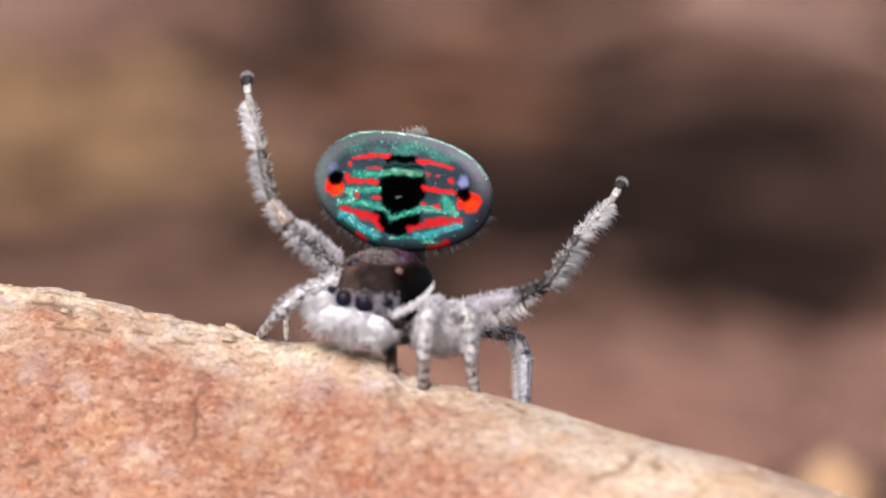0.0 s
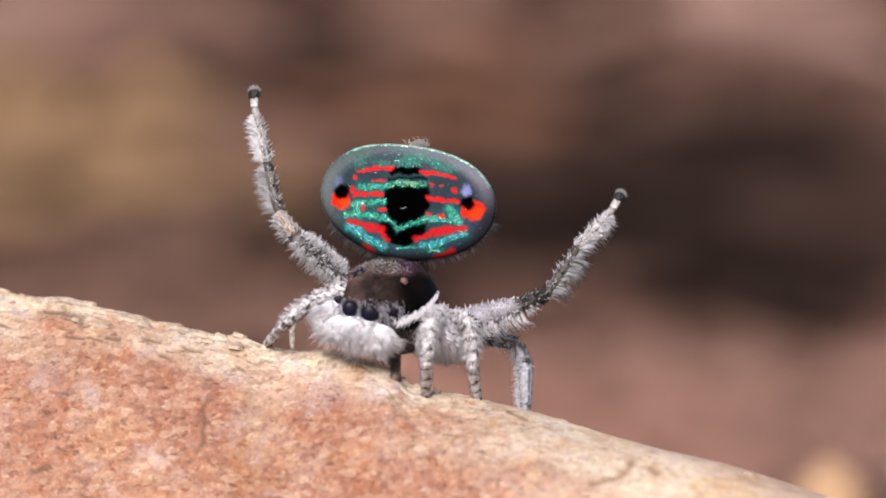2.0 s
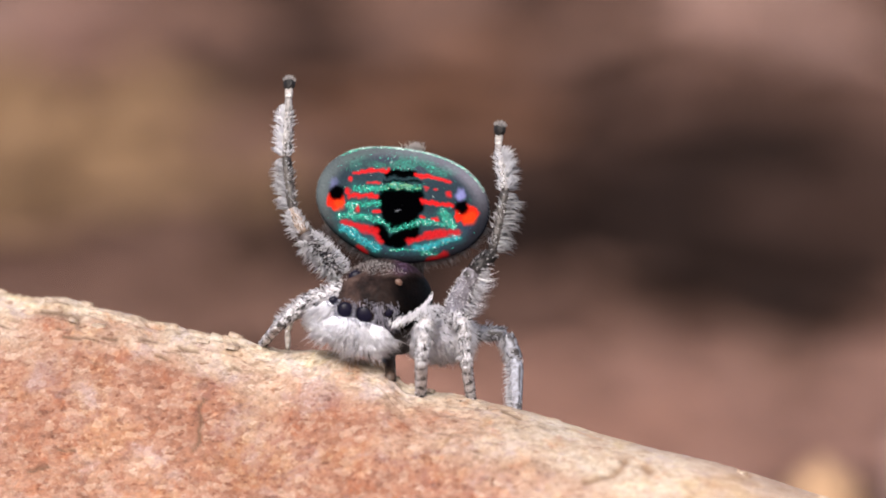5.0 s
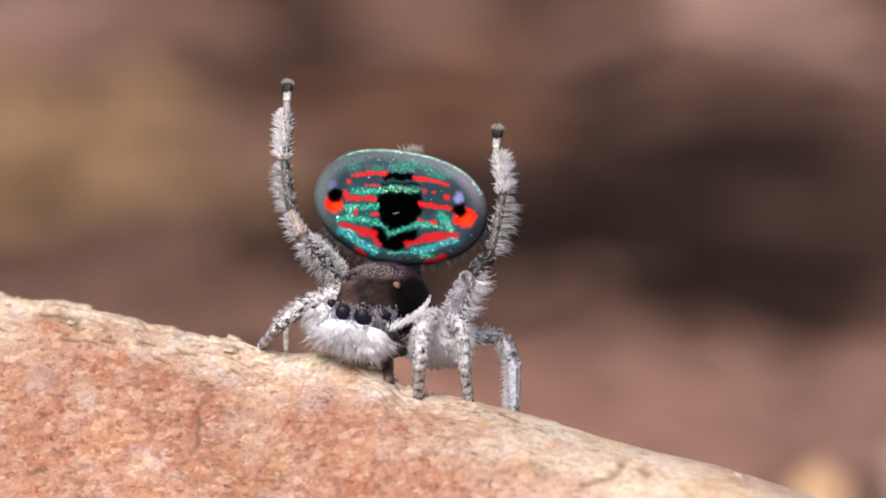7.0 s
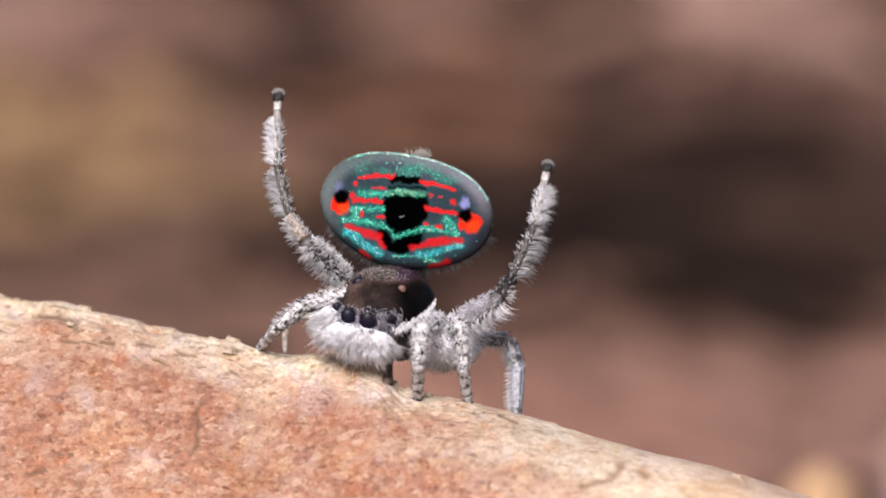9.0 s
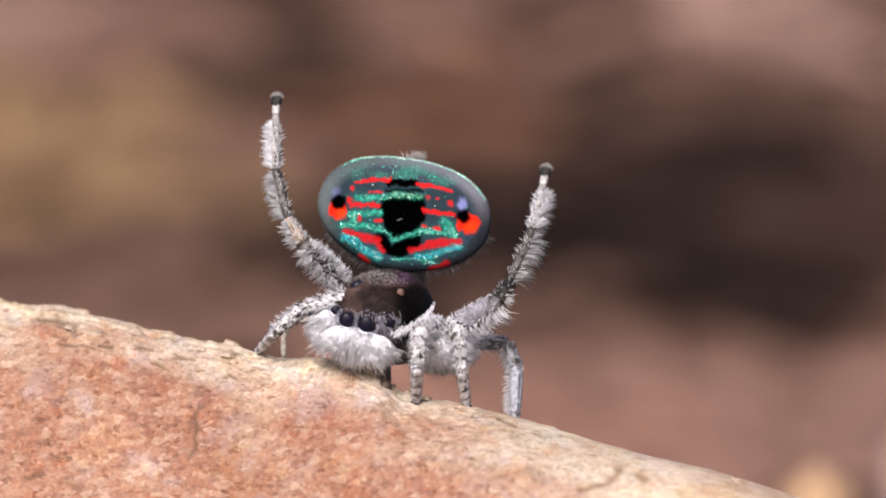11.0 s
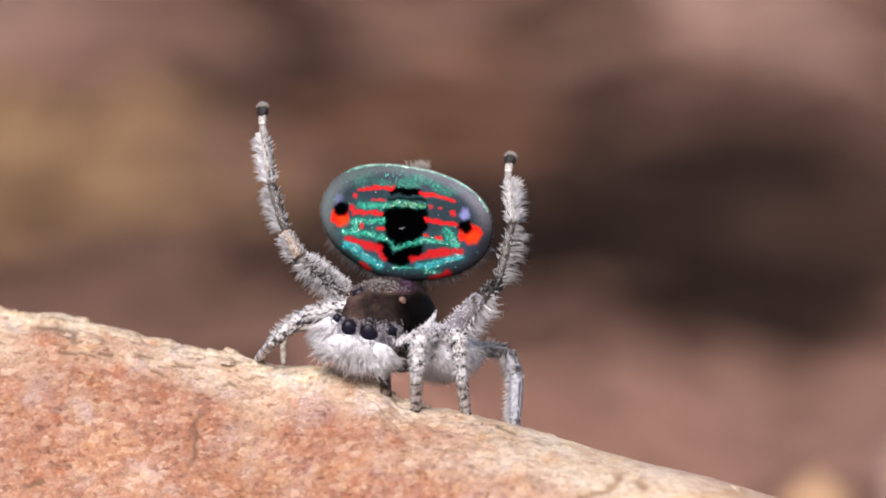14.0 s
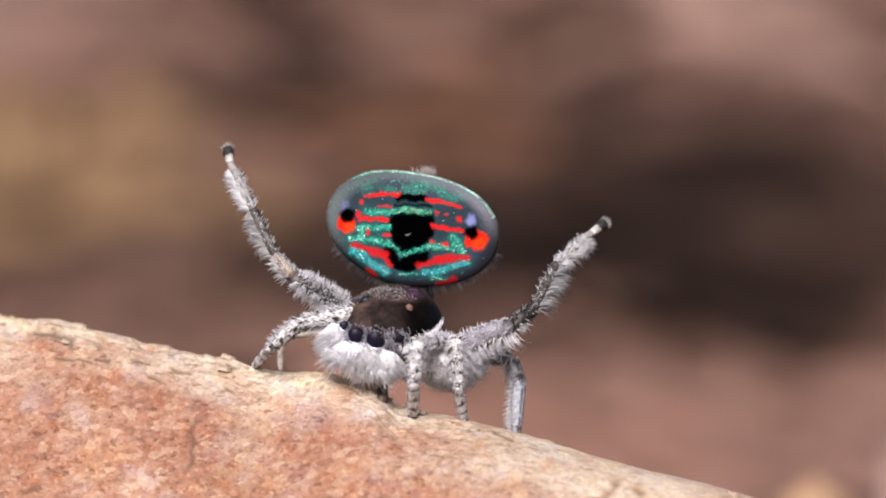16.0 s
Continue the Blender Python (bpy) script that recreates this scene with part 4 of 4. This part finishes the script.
RIGHT_STANCES = [
    ((-0.09, -1.42), (1.24, -1.04), (1.69, -0.86), (2.23, -0.06), (2.88, 0.65), (3.06, 0.95)),
    ((0.01, -1.49), (0.49, -0.44), (0.84, -0.11), (1.06, 0.96), (0.94, 1.79), (0.98, 2.19)),
    ((0.03, -1.46), (1.00, -0.81), (1.23, -0.47), (1.63, 0.43), (1.83, 1.23), (1.91, 1.58)),
    ((0.07, -1.43), (0.72, -0.63), (1.02, -0.38), (1.27, 0.67), (1.20, 1.57), (1.26, 1.92)),
    ((0.21, -1.45), (1.31, -1.00), (1.71, -0.70), (2.11, 0.05), (2.76, 0.63), (3.06, 0.84)),
    ((0.05, -1.45), (0.45, -0.50), (0.80, -0.15), (0.66, 0.85), (0.15, 1.45), (-0.14, 1.75)),
    ((-0.09, -1.42), (1.22, -1.06), (1.67, -0.88), (2.25, -0.12), (3.21, 0.17), (3.56, 0.27)),
    ((0.03, -1.46), (1.00, -0.81), (1.23, -0.47), (1.65, 0.42), (2.05, 1.18), (2.18, 1.50))]
STANCES = {"left": LEFT_STANCES, "right": RIGHT_STANCES}
ARM_RADII = (0.165, 0.135, 0.085, 0.085, 0.06, 0.06)


def stance_ways(side, k):
    """The base and the five joint directions of a stance, with the depth that the joints' lengths ask for."""
    pts = STANCES[side][k]
    ways = []
    for i in range(5):
        d = np.array((pts[i + 1][0] - pts[i][0], 0.0, pts[i + 1][1] - pts[i][1]))
        length = ARM_LENGTHS[side][i]
        flat = min(np.linalg.norm(d), length)
        d[1] = ARM_DEPTH[side][i] * math.sqrt(max(0.0, length ** 2 - flat ** 2))
        ways.append(unit(d))
    return np.array((pts[0][0], ARM_BASE[side], pts[0][1])), ways


def stance(side, k):
    """A stance by its number, or a blend of two."""
    if isinstance(k, int):
        return stance_ways(side, k)
    (b0, w0), (b1, w1) = stance_ways(side, k[0]), stance_ways(side, k[1])
    return b0 * (1 - k[2]) + b1 * k[2], [unit(u * (1 - k[2]) + w * k[2]) for u, w in zip(w0, w1)]


def chain(side, base, ways):
    """The poses of the five joints of a raised leg."""
    out, a = [], np.array(base, float)
    for w, length in zip(ways, ARM_LENGTHS[side]):
        b = a + unit(w) * length
        out.append(aim(a, b))
        a = b
    return out


def arm_coat(side, i, length, r0, r1):
    """The hairs of one joint of a raised leg: a pale fringe on the outer side, short speckled hairs on the inner one."""
    outer, inner, lean, thick = (-15, 215, 0.15, 0.030) if side == "right" else (195, -35, 0.40, 0.029)
    few = 0.62

    def lay(n, size, middle, spread, slant, width, dark, grey, tone, droop=0.0):
        return side_hair("leg_hair", length * (0.90 if i == 3 else 1.0), r0, r1, int(n), size, middle, spread, slant, width, dark, grey, tone, droop)

    if i == 0:
        size, dark, tone = (0.105, 0.34, 0.76) if side == "right" else (0.15, 0.14, 0.84)
        return [lay(430 if side == "right" else 850, size, -90, 125, 0.5, 0.026, dark, 0.12, tone), lay(200 if side == "left" else 110, 0.27, outer, 60, 0.2, 0.022, 0.0, 0.1, 0.92), lay(130, size + 0.04, inner, 50, 0.35, 0.022, 0.03, 0.1, 0.95)]
    if i == 1:
        dark = 0.75 if side == "right" else 0.2
        return [lay(320, 0.10, -90, 150, 0.9, 0.020, dark, 0.2, 0.78), lay(100 if side == "left" else 28, 0.22, outer, 45, lean, thick, 0.0, 0.25, 0.80)]
    if i == 2:
        return [lay(330 * few, 0.26 if side == "left" else 0.37, outer, 28 if side == "left" else 36, lean, thick, 0.0, 0.22, 0.68 if side == "left" else 0.52, -0.2), lay(170, 0.075, inner, 85, 1.3, 0.023, 0.74 if side == "left" else 0.66, 0.16, 0.72), lay(40, 0.13, inner, 60, 0.6, 0.022, 0.2, 0.4, 0.70)]
    return [lay(330 * few, 0.23 if side == "left" else 0.29, outer, 34 if side == "left" else 46, lean + 0.1, thick, 0.0, 0.10, 0.93 if side == "left" else 0.76, -0.1), lay(260, 0.09, inner, 90, 1.1, 0.022, 0.45 if side == "left" else 0.2, 0.2, 0.84), lay(50, 0.15, inner, 50, 0.6, 0.022, 0.05, 0.2, 0.85)]


def build_arm(spider, side):
    names = ("raised_femur", "raised_patella", "raised_tibia", "raised_metatarsus", "raised_tarsus")
    base, ways = stance_ways(side, 0)
    obs = []
    for i, m in enumerate(chain(side, base, ways)):
        length = ARM_LENGTHS[side][i]
        r0, r1 = ARM_RADII[i], ARM_RADII[i + 1]
        if i < 4:
            bands = (((0.93, 1.0),), ((0.0, 0.5),), ((0.0, 0.12), (0.9, 1.0)), ((0.0, 0.12),))[i]
            if side == "left":
                bands = ((), (), ((0.0, 0.08), (0.86, 0.97)), ())[i]
            tone = ((0.34, 0.25, 0.20) if side == "left" else (0.045, 0.038, 0.036)) if i == 1 else (0.13, 0.115, 0.125) if i == 0 else (0.09, 0.076, 0.072) if i == 2 else (0.42, 0.39, 0.39)
            if side == "right" and i == 0:
                tone = (0.30, 0.28, 0.33)
            ob = part(names[i], limb_mesh(names[i], length + 0.04, r0, r1, 0.05 if side == "right" and i == 0 else 0.01, bands, tone), spider, "white-haired raised leg joint", m)
            for coat in arm_coat(side, i, length, r0, r1):
                part("leg_hair", coat, ob, kind="stuff")
            if side == "right" and i == 0:
                k = 100
                f = rng.uniform(0.35, 0.98, k)
                roots = np.stack([np.full(k, 0.12), rng.normal(0, 0.05, k), f * length], 1)
                ways = np.stack([np.ones(k), rng.normal(-0.15, 0.25, k), rng.uniform(-0.1, 0.35, k)], 1)
                part("fringe_hair", hair_mesh("fringe_hair", roots, ways, rng.uniform(0.26, 0.46, k), 0.02, mixed_tints(k, 0.0, 0.25), (0, 0, 0.35)), ob, "long pale hairs along the leg", kind="stuff")
        else:
            ob = part(names[i], limb_mesh(names[i], length * 0.72, 0.068, 0.072, 0.0, ((0.66, 1.0),), (0.66, 0.62, 0.61)), spider, "pale joint with a black tip", m)
            tuft = blob("claw_tuft", (0, 0, length * 0.68), (0.102, 0.102, 0.130), CLAW, 0.2)
            part("claw_tuft", tuft, ob, "round black foot pad")
            n = 150
            a, tall = rng.uniform(0, 2 * math.pi, n), rng.uniform(0.40, 1.0, n)
            flat = np.sqrt(1 - tall ** 2)
            d = np.stack([flat * np.cos(a), flat * np.sin(a), tall], 1)
            part("pad_hair", hair_mesh("pad_hair", d * np.array((0.098, 0.098, 0.112)) + np.array((0, 0, length * 0.70)), d + np.array((0, 0, 0.25)), rng.uniform(0.035, 0.085, n), 0.013,
                                       np.tile((0.60, 0.56, 0.55), (n, 1)) * rng.uniform(0.5, 1.1, (n, 1)), (0, 0, 0.2)), ob, "pale hair cap on the foot pad", kind="stuff")
        obs.append(ob)
    return obs


def build_spider():
    spider = new("jumping_spider")
    spider.matrix_basis = Matrix.Translation(Vector(BASE * MM))
    tagged(spider, "small grey hairy jumping spider displaying its coloured fan on a branch", "spider")
    head = build_head(spider)
    hairs_on_head(head)
    body, waist = build_underside(spider)
    fan = build_fan(spider)
    uppers, hind = build_legs(spider)
    return dict(head=head, body=body, waist=waist, fan=fan, uppers=uppers, hind=hind, left=build_arm(spider, "left"), right=build_arm(spider, "right"))


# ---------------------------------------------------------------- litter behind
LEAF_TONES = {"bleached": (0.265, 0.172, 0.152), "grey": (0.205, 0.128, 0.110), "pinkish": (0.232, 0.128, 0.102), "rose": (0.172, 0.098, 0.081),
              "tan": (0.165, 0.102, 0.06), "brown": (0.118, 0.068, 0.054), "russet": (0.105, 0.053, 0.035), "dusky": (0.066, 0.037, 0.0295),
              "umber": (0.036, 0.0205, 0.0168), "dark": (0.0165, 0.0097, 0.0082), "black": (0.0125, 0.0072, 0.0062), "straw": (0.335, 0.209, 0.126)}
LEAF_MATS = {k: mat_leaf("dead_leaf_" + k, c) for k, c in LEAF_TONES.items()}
LEAF_WORDS = {"bleached": "bleached pinkish-grey dry leaf lying on the bank", "grey": "dull pinkish-grey dry leaf lying on the bank", "pinkish": "dry pinkish-brown leaf lying on the bank",
              "rose": "dusty rose-brown dry leaf lying on the bank", "tan": "dry tan leaf lying on the bank", "brown": "dull brown dry leaf lying on the bank", "russet": "dry reddish-brown leaf lying on the bank",
              "dusky": "dusky reddish-brown leaf lying on the bank", "umber": "dark umber leaf lying on the bank", "dark": "blackish-brown leaf lying on the bank", "black": "black leaf lying on the bank"}
# where leaves of each tone are strewn: x, y (mm)
PALE_SPOTS = {
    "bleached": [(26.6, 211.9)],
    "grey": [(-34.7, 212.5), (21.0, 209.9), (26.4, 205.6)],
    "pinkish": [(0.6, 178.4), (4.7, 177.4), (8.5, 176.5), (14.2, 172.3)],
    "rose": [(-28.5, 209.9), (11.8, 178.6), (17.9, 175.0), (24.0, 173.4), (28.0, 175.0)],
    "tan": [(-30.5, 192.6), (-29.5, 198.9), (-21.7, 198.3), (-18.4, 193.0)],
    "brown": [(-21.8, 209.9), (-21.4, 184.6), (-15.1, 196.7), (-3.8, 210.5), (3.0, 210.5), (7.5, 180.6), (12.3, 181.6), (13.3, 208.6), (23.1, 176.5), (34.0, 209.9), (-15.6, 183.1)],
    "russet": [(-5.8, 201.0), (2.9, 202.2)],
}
# shaded zones of the bank, put into the leaves' colour
DARK_SPOTS = {
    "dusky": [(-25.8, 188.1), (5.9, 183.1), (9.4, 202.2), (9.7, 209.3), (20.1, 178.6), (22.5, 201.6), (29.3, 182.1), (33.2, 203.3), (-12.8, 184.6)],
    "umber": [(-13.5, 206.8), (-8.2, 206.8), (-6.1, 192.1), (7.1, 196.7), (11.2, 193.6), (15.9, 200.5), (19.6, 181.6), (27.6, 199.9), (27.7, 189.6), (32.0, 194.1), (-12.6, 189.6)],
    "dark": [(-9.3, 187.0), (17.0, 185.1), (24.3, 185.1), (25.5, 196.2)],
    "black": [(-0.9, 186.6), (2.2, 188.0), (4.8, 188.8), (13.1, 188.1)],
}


@functools.lru_cache(maxsize=None)
def leaf_mesh(tone, kind):
    """A dry leaf along x: a curled, curved blade with a midrib and thickness, pointed at both ends."""
    r = random.Random(40 + kind)
    length, width, curl, bow, seed = r.uniform(10, 15), r.uniform(4.4, 6.2), r.uniform(-0.06, 0.16), r.uniform(-0.12, 0.12), kind * 1.7
    nu, nv = 22, 9
    top, low = [], []
    for i in range(nu):
        f = i / (nu - 1)
        half = width * 0.5 * (math.sin(math.pi * min(1, f ** 0.85 * 0.97 + 0.015)) ** 0.75) * (1 + 0.10 * noise.noise((f * 5, seed, 0)))
        for j in range(nv):
            g = 2 * j / (nv - 1) - 1
            z = curl * length * 0.5 * (1 - (2 * f - 1) ** 2) + 0.16 * width * g * g + 0.07 * width * noise.noise((f * 4, g * 2, seed)) + (0.10 if j == nv // 2 else 0)
            y = g * half + bow * length * (1 - (2 * f - 1) ** 2)
            top.append(((f - 0.5) * length, y, z + 0.10))
            low.append(((f - 0.5) * length, y, z - 0.10))
    f1 = grid_faces(nu, nv)
    k = nu * nv
    faces = [q[::-1] for q in f1] + [tuple(i + k for i in q) for q in f1]
    for i in range(nu - 1):
        for j in (0, nv - 1):
            q = (i * nv + j, (i + 1) * nv + j, (i + 1) * nv + j + k, i * nv + j + k)
            faces.append(q if j == 0 else q[::-1])
    return mesh_data("blade", top + low, faces, LEAF_MATS[tone]), length


@functools.lru_cache(maxsize=None)
def stalk_mesh(tone, length):
    v = []
    for i in range(5):
        for j in range(6):
            v.append((length * (0.48 + 0.05 * i), 0.3 * math.sin(i) + 0.28 * math.cos(j * 1.047), 0.1 + 0.28 * math.sin(j * 1.047)))
    return mesh_data("stalk", v, grid_faces(5, 6, True) + [tuple(range(24, 30)), tuple(range(6))[::-1]], LEAF_MATS[tone])


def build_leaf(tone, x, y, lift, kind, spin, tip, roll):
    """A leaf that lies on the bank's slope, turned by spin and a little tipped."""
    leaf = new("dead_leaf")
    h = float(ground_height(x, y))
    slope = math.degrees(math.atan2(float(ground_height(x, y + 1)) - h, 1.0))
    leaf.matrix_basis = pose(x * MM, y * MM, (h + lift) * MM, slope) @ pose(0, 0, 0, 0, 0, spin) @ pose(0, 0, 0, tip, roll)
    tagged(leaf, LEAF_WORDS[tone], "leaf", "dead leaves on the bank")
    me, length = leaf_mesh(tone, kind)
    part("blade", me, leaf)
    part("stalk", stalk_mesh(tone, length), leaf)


def build_stalk(tone, x, y, top, radius, lean, label):
    """A broken dry stalk standing in the ground, rounded at its end."""
    foot = float(ground_height(x, y)) - 1.0
    nu, nv, v = 22, 16, []
    for i in range(nu):
        f = i / (nu - 1)
        r = radius * (1.1 - 0.1 * f) * math.sqrt(max(0.0004, 1 - max(0.0, (f - 0.94) / 0.06) ** 2))
        for j in range(nv):
            a = 2 * math.pi * j / nv
            w = r * (1 + 0.12 * noise.noise((math.cos(a) * 1.5, math.sin(a) * 1.5, f * 7 + x)))
            v.append((lean * f * (top - foot) + w * math.cos(a), w * math.sin(a), f * (top - foot)))
    me = mesh_data("dry_stalk", v, grid_faces(nu, nv, True) + [tuple(range(nv))[::-1], tuple(range((nu - 1) * nv, nu * nv))], LEAF_MATS[tone])
    ob = new("dry_stalk", me)
    ob.matrix_basis = pose(x * MM, y * MM, foot * MM)
    tagged(ob, label, "stalk", "broken stalks")


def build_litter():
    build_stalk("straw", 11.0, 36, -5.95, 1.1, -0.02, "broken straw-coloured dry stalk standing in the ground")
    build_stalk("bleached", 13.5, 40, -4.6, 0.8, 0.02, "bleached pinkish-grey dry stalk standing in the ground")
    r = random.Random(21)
    spots = [(tone, x, y) for tone, places in (*PALE_SPOTS.items(), *DARK_SPOTS.items()) for x, y in places]
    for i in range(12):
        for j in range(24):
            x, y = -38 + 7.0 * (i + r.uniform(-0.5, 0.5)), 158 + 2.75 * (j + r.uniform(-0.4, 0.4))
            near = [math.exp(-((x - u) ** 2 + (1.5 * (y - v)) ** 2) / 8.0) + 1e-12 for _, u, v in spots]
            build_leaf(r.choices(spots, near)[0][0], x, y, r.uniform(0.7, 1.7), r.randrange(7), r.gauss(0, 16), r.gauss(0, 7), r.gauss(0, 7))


# ---------------------------------------------------------------- how things move
BODY_PATH = [  # seconds, shift in x and z (mm)
    (0.0, -0.020, 0.016), (0.5, 0.0, 0.012), (1.5, 0.002, 0.016), (3.45, -0.001, 0.008), (3.7, 0.0, 0.004), (7.2, 0.0, 0.0), (7.4, 0.111, -0.036),
    (11.55, 0.111, -0.036), (11.8, 0.150, -0.039), (15.15, 0.150, -0.040), (15.45, 0.320, -0.058), (16.0, 0.325, -0.060)]
FAN_PATH = [  # seconds, shift in x and z (mm), turn (degrees)
    (0.0, -0.017, 0.014, -0.6), (0.5, 0.044, 0.010, -2.8), (1.0, 0.016, 0.019, -1.9), (1.25, 0.010, 0.020, -1.0), (1.4, -0.050, 0.032, 6.5), (1.5, -0.077, 0.035, 8.8),
    (1.6, -0.020, 0.026, 3.2), (2.0, 0.002, 0.024, 1.7), (2.3, 0.020, 0.018, 0.0), (2.5, 0.065, 0.008, -2.7), (2.7, 0.050, 0.009, -2.0), (3.0, 0.031, 0.009, -1.1),
    (3.5, 0.023, 0.002, -0.8), (4.0, -0.007, -0.002, -0.4), (6.5, 0.004, -0.006, 0.4), (7.2, 0.0, 0.0, 0.0), (7.4, 0.100, -0.038, 0.0), (8.0, 0.101, -0.033, 0.0),
    (8.3, 0.130, -0.038, -1.5), (8.5, 0.184, -0.044, -4.0), (8.75, 0.145, -0.040, -2.6), (9.0, 0.124, -0.037, -1.7), (11.5, 0.108, -0.026, 0.4), (12.0, 0.139, -0.036, 0.0),
    (13.2, 0.142, -0.042, -0.2), (13.3, 0.220, -0.048, -5.0), (13.4, 0.290, -0.053, -8.6), (13.5, 0.292, -0.053, -8.4), (13.7, 0.205, -0.046, -3.6), (14.0, 0.155, -0.042, -1.2),
    (15.15, 0.154, -0.036, -1.2), (15.45, 0.319, -0.037, -1.1), (16.0, 0.320, -0.041, -1.0)]
# the raised legs: seconds and stance; a tuple is a blend of two stances (from, to, share)
ARM_TIMES = {
    "left": [(0.0, 0), (3.50, 0), (3.60, (1, 5, 0.35)), (3.69, 1), (7.13, 1), (7.30, (1, 5, 1.1)), (7.39, 2), (11.64, 2), (11.72, (2, 3, 0.6)), (11.79, 3),
             (15.11, 3), (15.30, (3, 5, 1.2)), (15.40, (4, 3, 0.12)), (15.48, 4), (16.0, 4)],
    "right": [(0.0, 0), (3.465, 0), (3.53, 6), (3.61, (1, 5, 0.06)), (3.69, 1), (7.22, 1), (7.31, (1, 2, 0.35)), (7.40, 2), (11.55, 2), (11.61, 7), (11.70, 5), (11.79, 3),
              (15.20, 3), (15.30, (3, 5, 0.75)), (15.40, (4, 6, 0.2)), (15.48, 4), (16.0, 4)]}


HIND_PATH = [  # seconds, then the shift of the knee, the shin's end and the foot (x, y, z in mm)
    (0.0, (0.09, 0.20, -0.17), (0.07, 0.20, -0.10), (0.06, 0.08, 0.0)), (3.5, (0.09, 0.20, -0.17), (0.07, 0.20, -0.10), (0.06, 0.08, 0.0)),
    (3.69, (0, 0, 0), (0, 0, 0), (0, 0, 0)), (7.22, (0, 0, 0), (0, 0, 0), (0, 0, 0)),
    (7.4, (0.10, 0, -0.03), (0.09, 0, -0.01), (0.06, 0, 0)), (11.55, (0.10, 0, -0.03), (0.09, 0, -0.01), (0.06, 0, 0)),
    (11.8, (0.12, 0, -0.03), (0.10, 0, -0.01), (0.06, 0, 0)), (15.2, (0.12, 0, -0.03), (0.10, 0, -0.01), (0.06, 0, 0)),
    (15.45, (0.23, 0, -0.05), (0.20, 0, -0.02), (0.13, 0, 0)), (16.0, (0.23, 0, -0.05), (0.20, 0, -0.02), (0.13, 0, 0))]


def shifted(m, dx, dz):
    return Matrix.Translation(Vector((dx, 0, dz)) * MM) @ m


def motions():
    for key in ("head", "body", "waist"):
        walk(SPIDER[key], [(t, shifted(HOME[key], x, z)) for t, x, z in BODY_PATH])
    for i, (ob, a, b) in enumerate(SPIDER["uppers"]):
        size = np.linalg.norm(b - a)
        rows = []
        for t, x, z in BODY_PATH:
            way = unit(b - a - np.array((x, 0, z)))
            rows.append((t, aim(b - way * size, b)))
        walk(ob, rows)
    joints = [np.array(j) for j in LEGS["hind_leg_near"][0]]
    joints[3] = on_branch(joints[3])
    for i, ob in enumerate(SPIDER["hind"]):
        rows = []
        for t, *moves in HIND_PATH:
            p = [joints[0]] + [j + np.array(m) for j, m in zip(joints[1:], moves)]
            if i == 0:
                p[0] = p[1] - unit(p[1] - p[0]) * (np.linalg.norm(joints[1] - joints[0]) + REACH)
            rows.append((t, aim(p[i], p[i + 1])))
        walk(ob, rows)
    walk(SPIDER["fan"], [(t, shifted(HOME["fan"], x, z) @ pose(0, 0, 0, 0, -turn, 0)) for t, x, z, turn in FAN_PATH])
    for side in ("left", "right"):
        rows = [[] for _ in range(5)]
        keyed = [(t, *stance(side, k)) for t, k in ARM_TIMES[side]]
        for (t0, b0, w0), (t1, b1, w1) in zip(keyed, keyed[1:]):
            steps = (0.0,) if t1 - t0 > 0.5 else (0.0, 0.34, 0.67)
            for f in steps:
                ways = [unit(u * (1 - f) + w * f) for u, w in zip(w0, w1)]
                for i, m in enumerate(chain(side, b0 * (1 - f) + b1 * f, ways)):
                    rows[i].append((t0 + (t1 - t0) * f, m))
        for i, m in enumerate(chain(side, keyed[-1][1], keyed[-1][2])):
            rows[i].append((keyed[-1][0], m))
        for ob, r in zip(SPIDER[side], rows):
            walk(ob, r)


build_ground()
build_flakes(build_branch())
build_litter()
SPIDER = build_spider()
HOME = {k: SPIDER[k].matrix_basis.copy() for k in ("head", "body", "waist", "fan")}
motions()
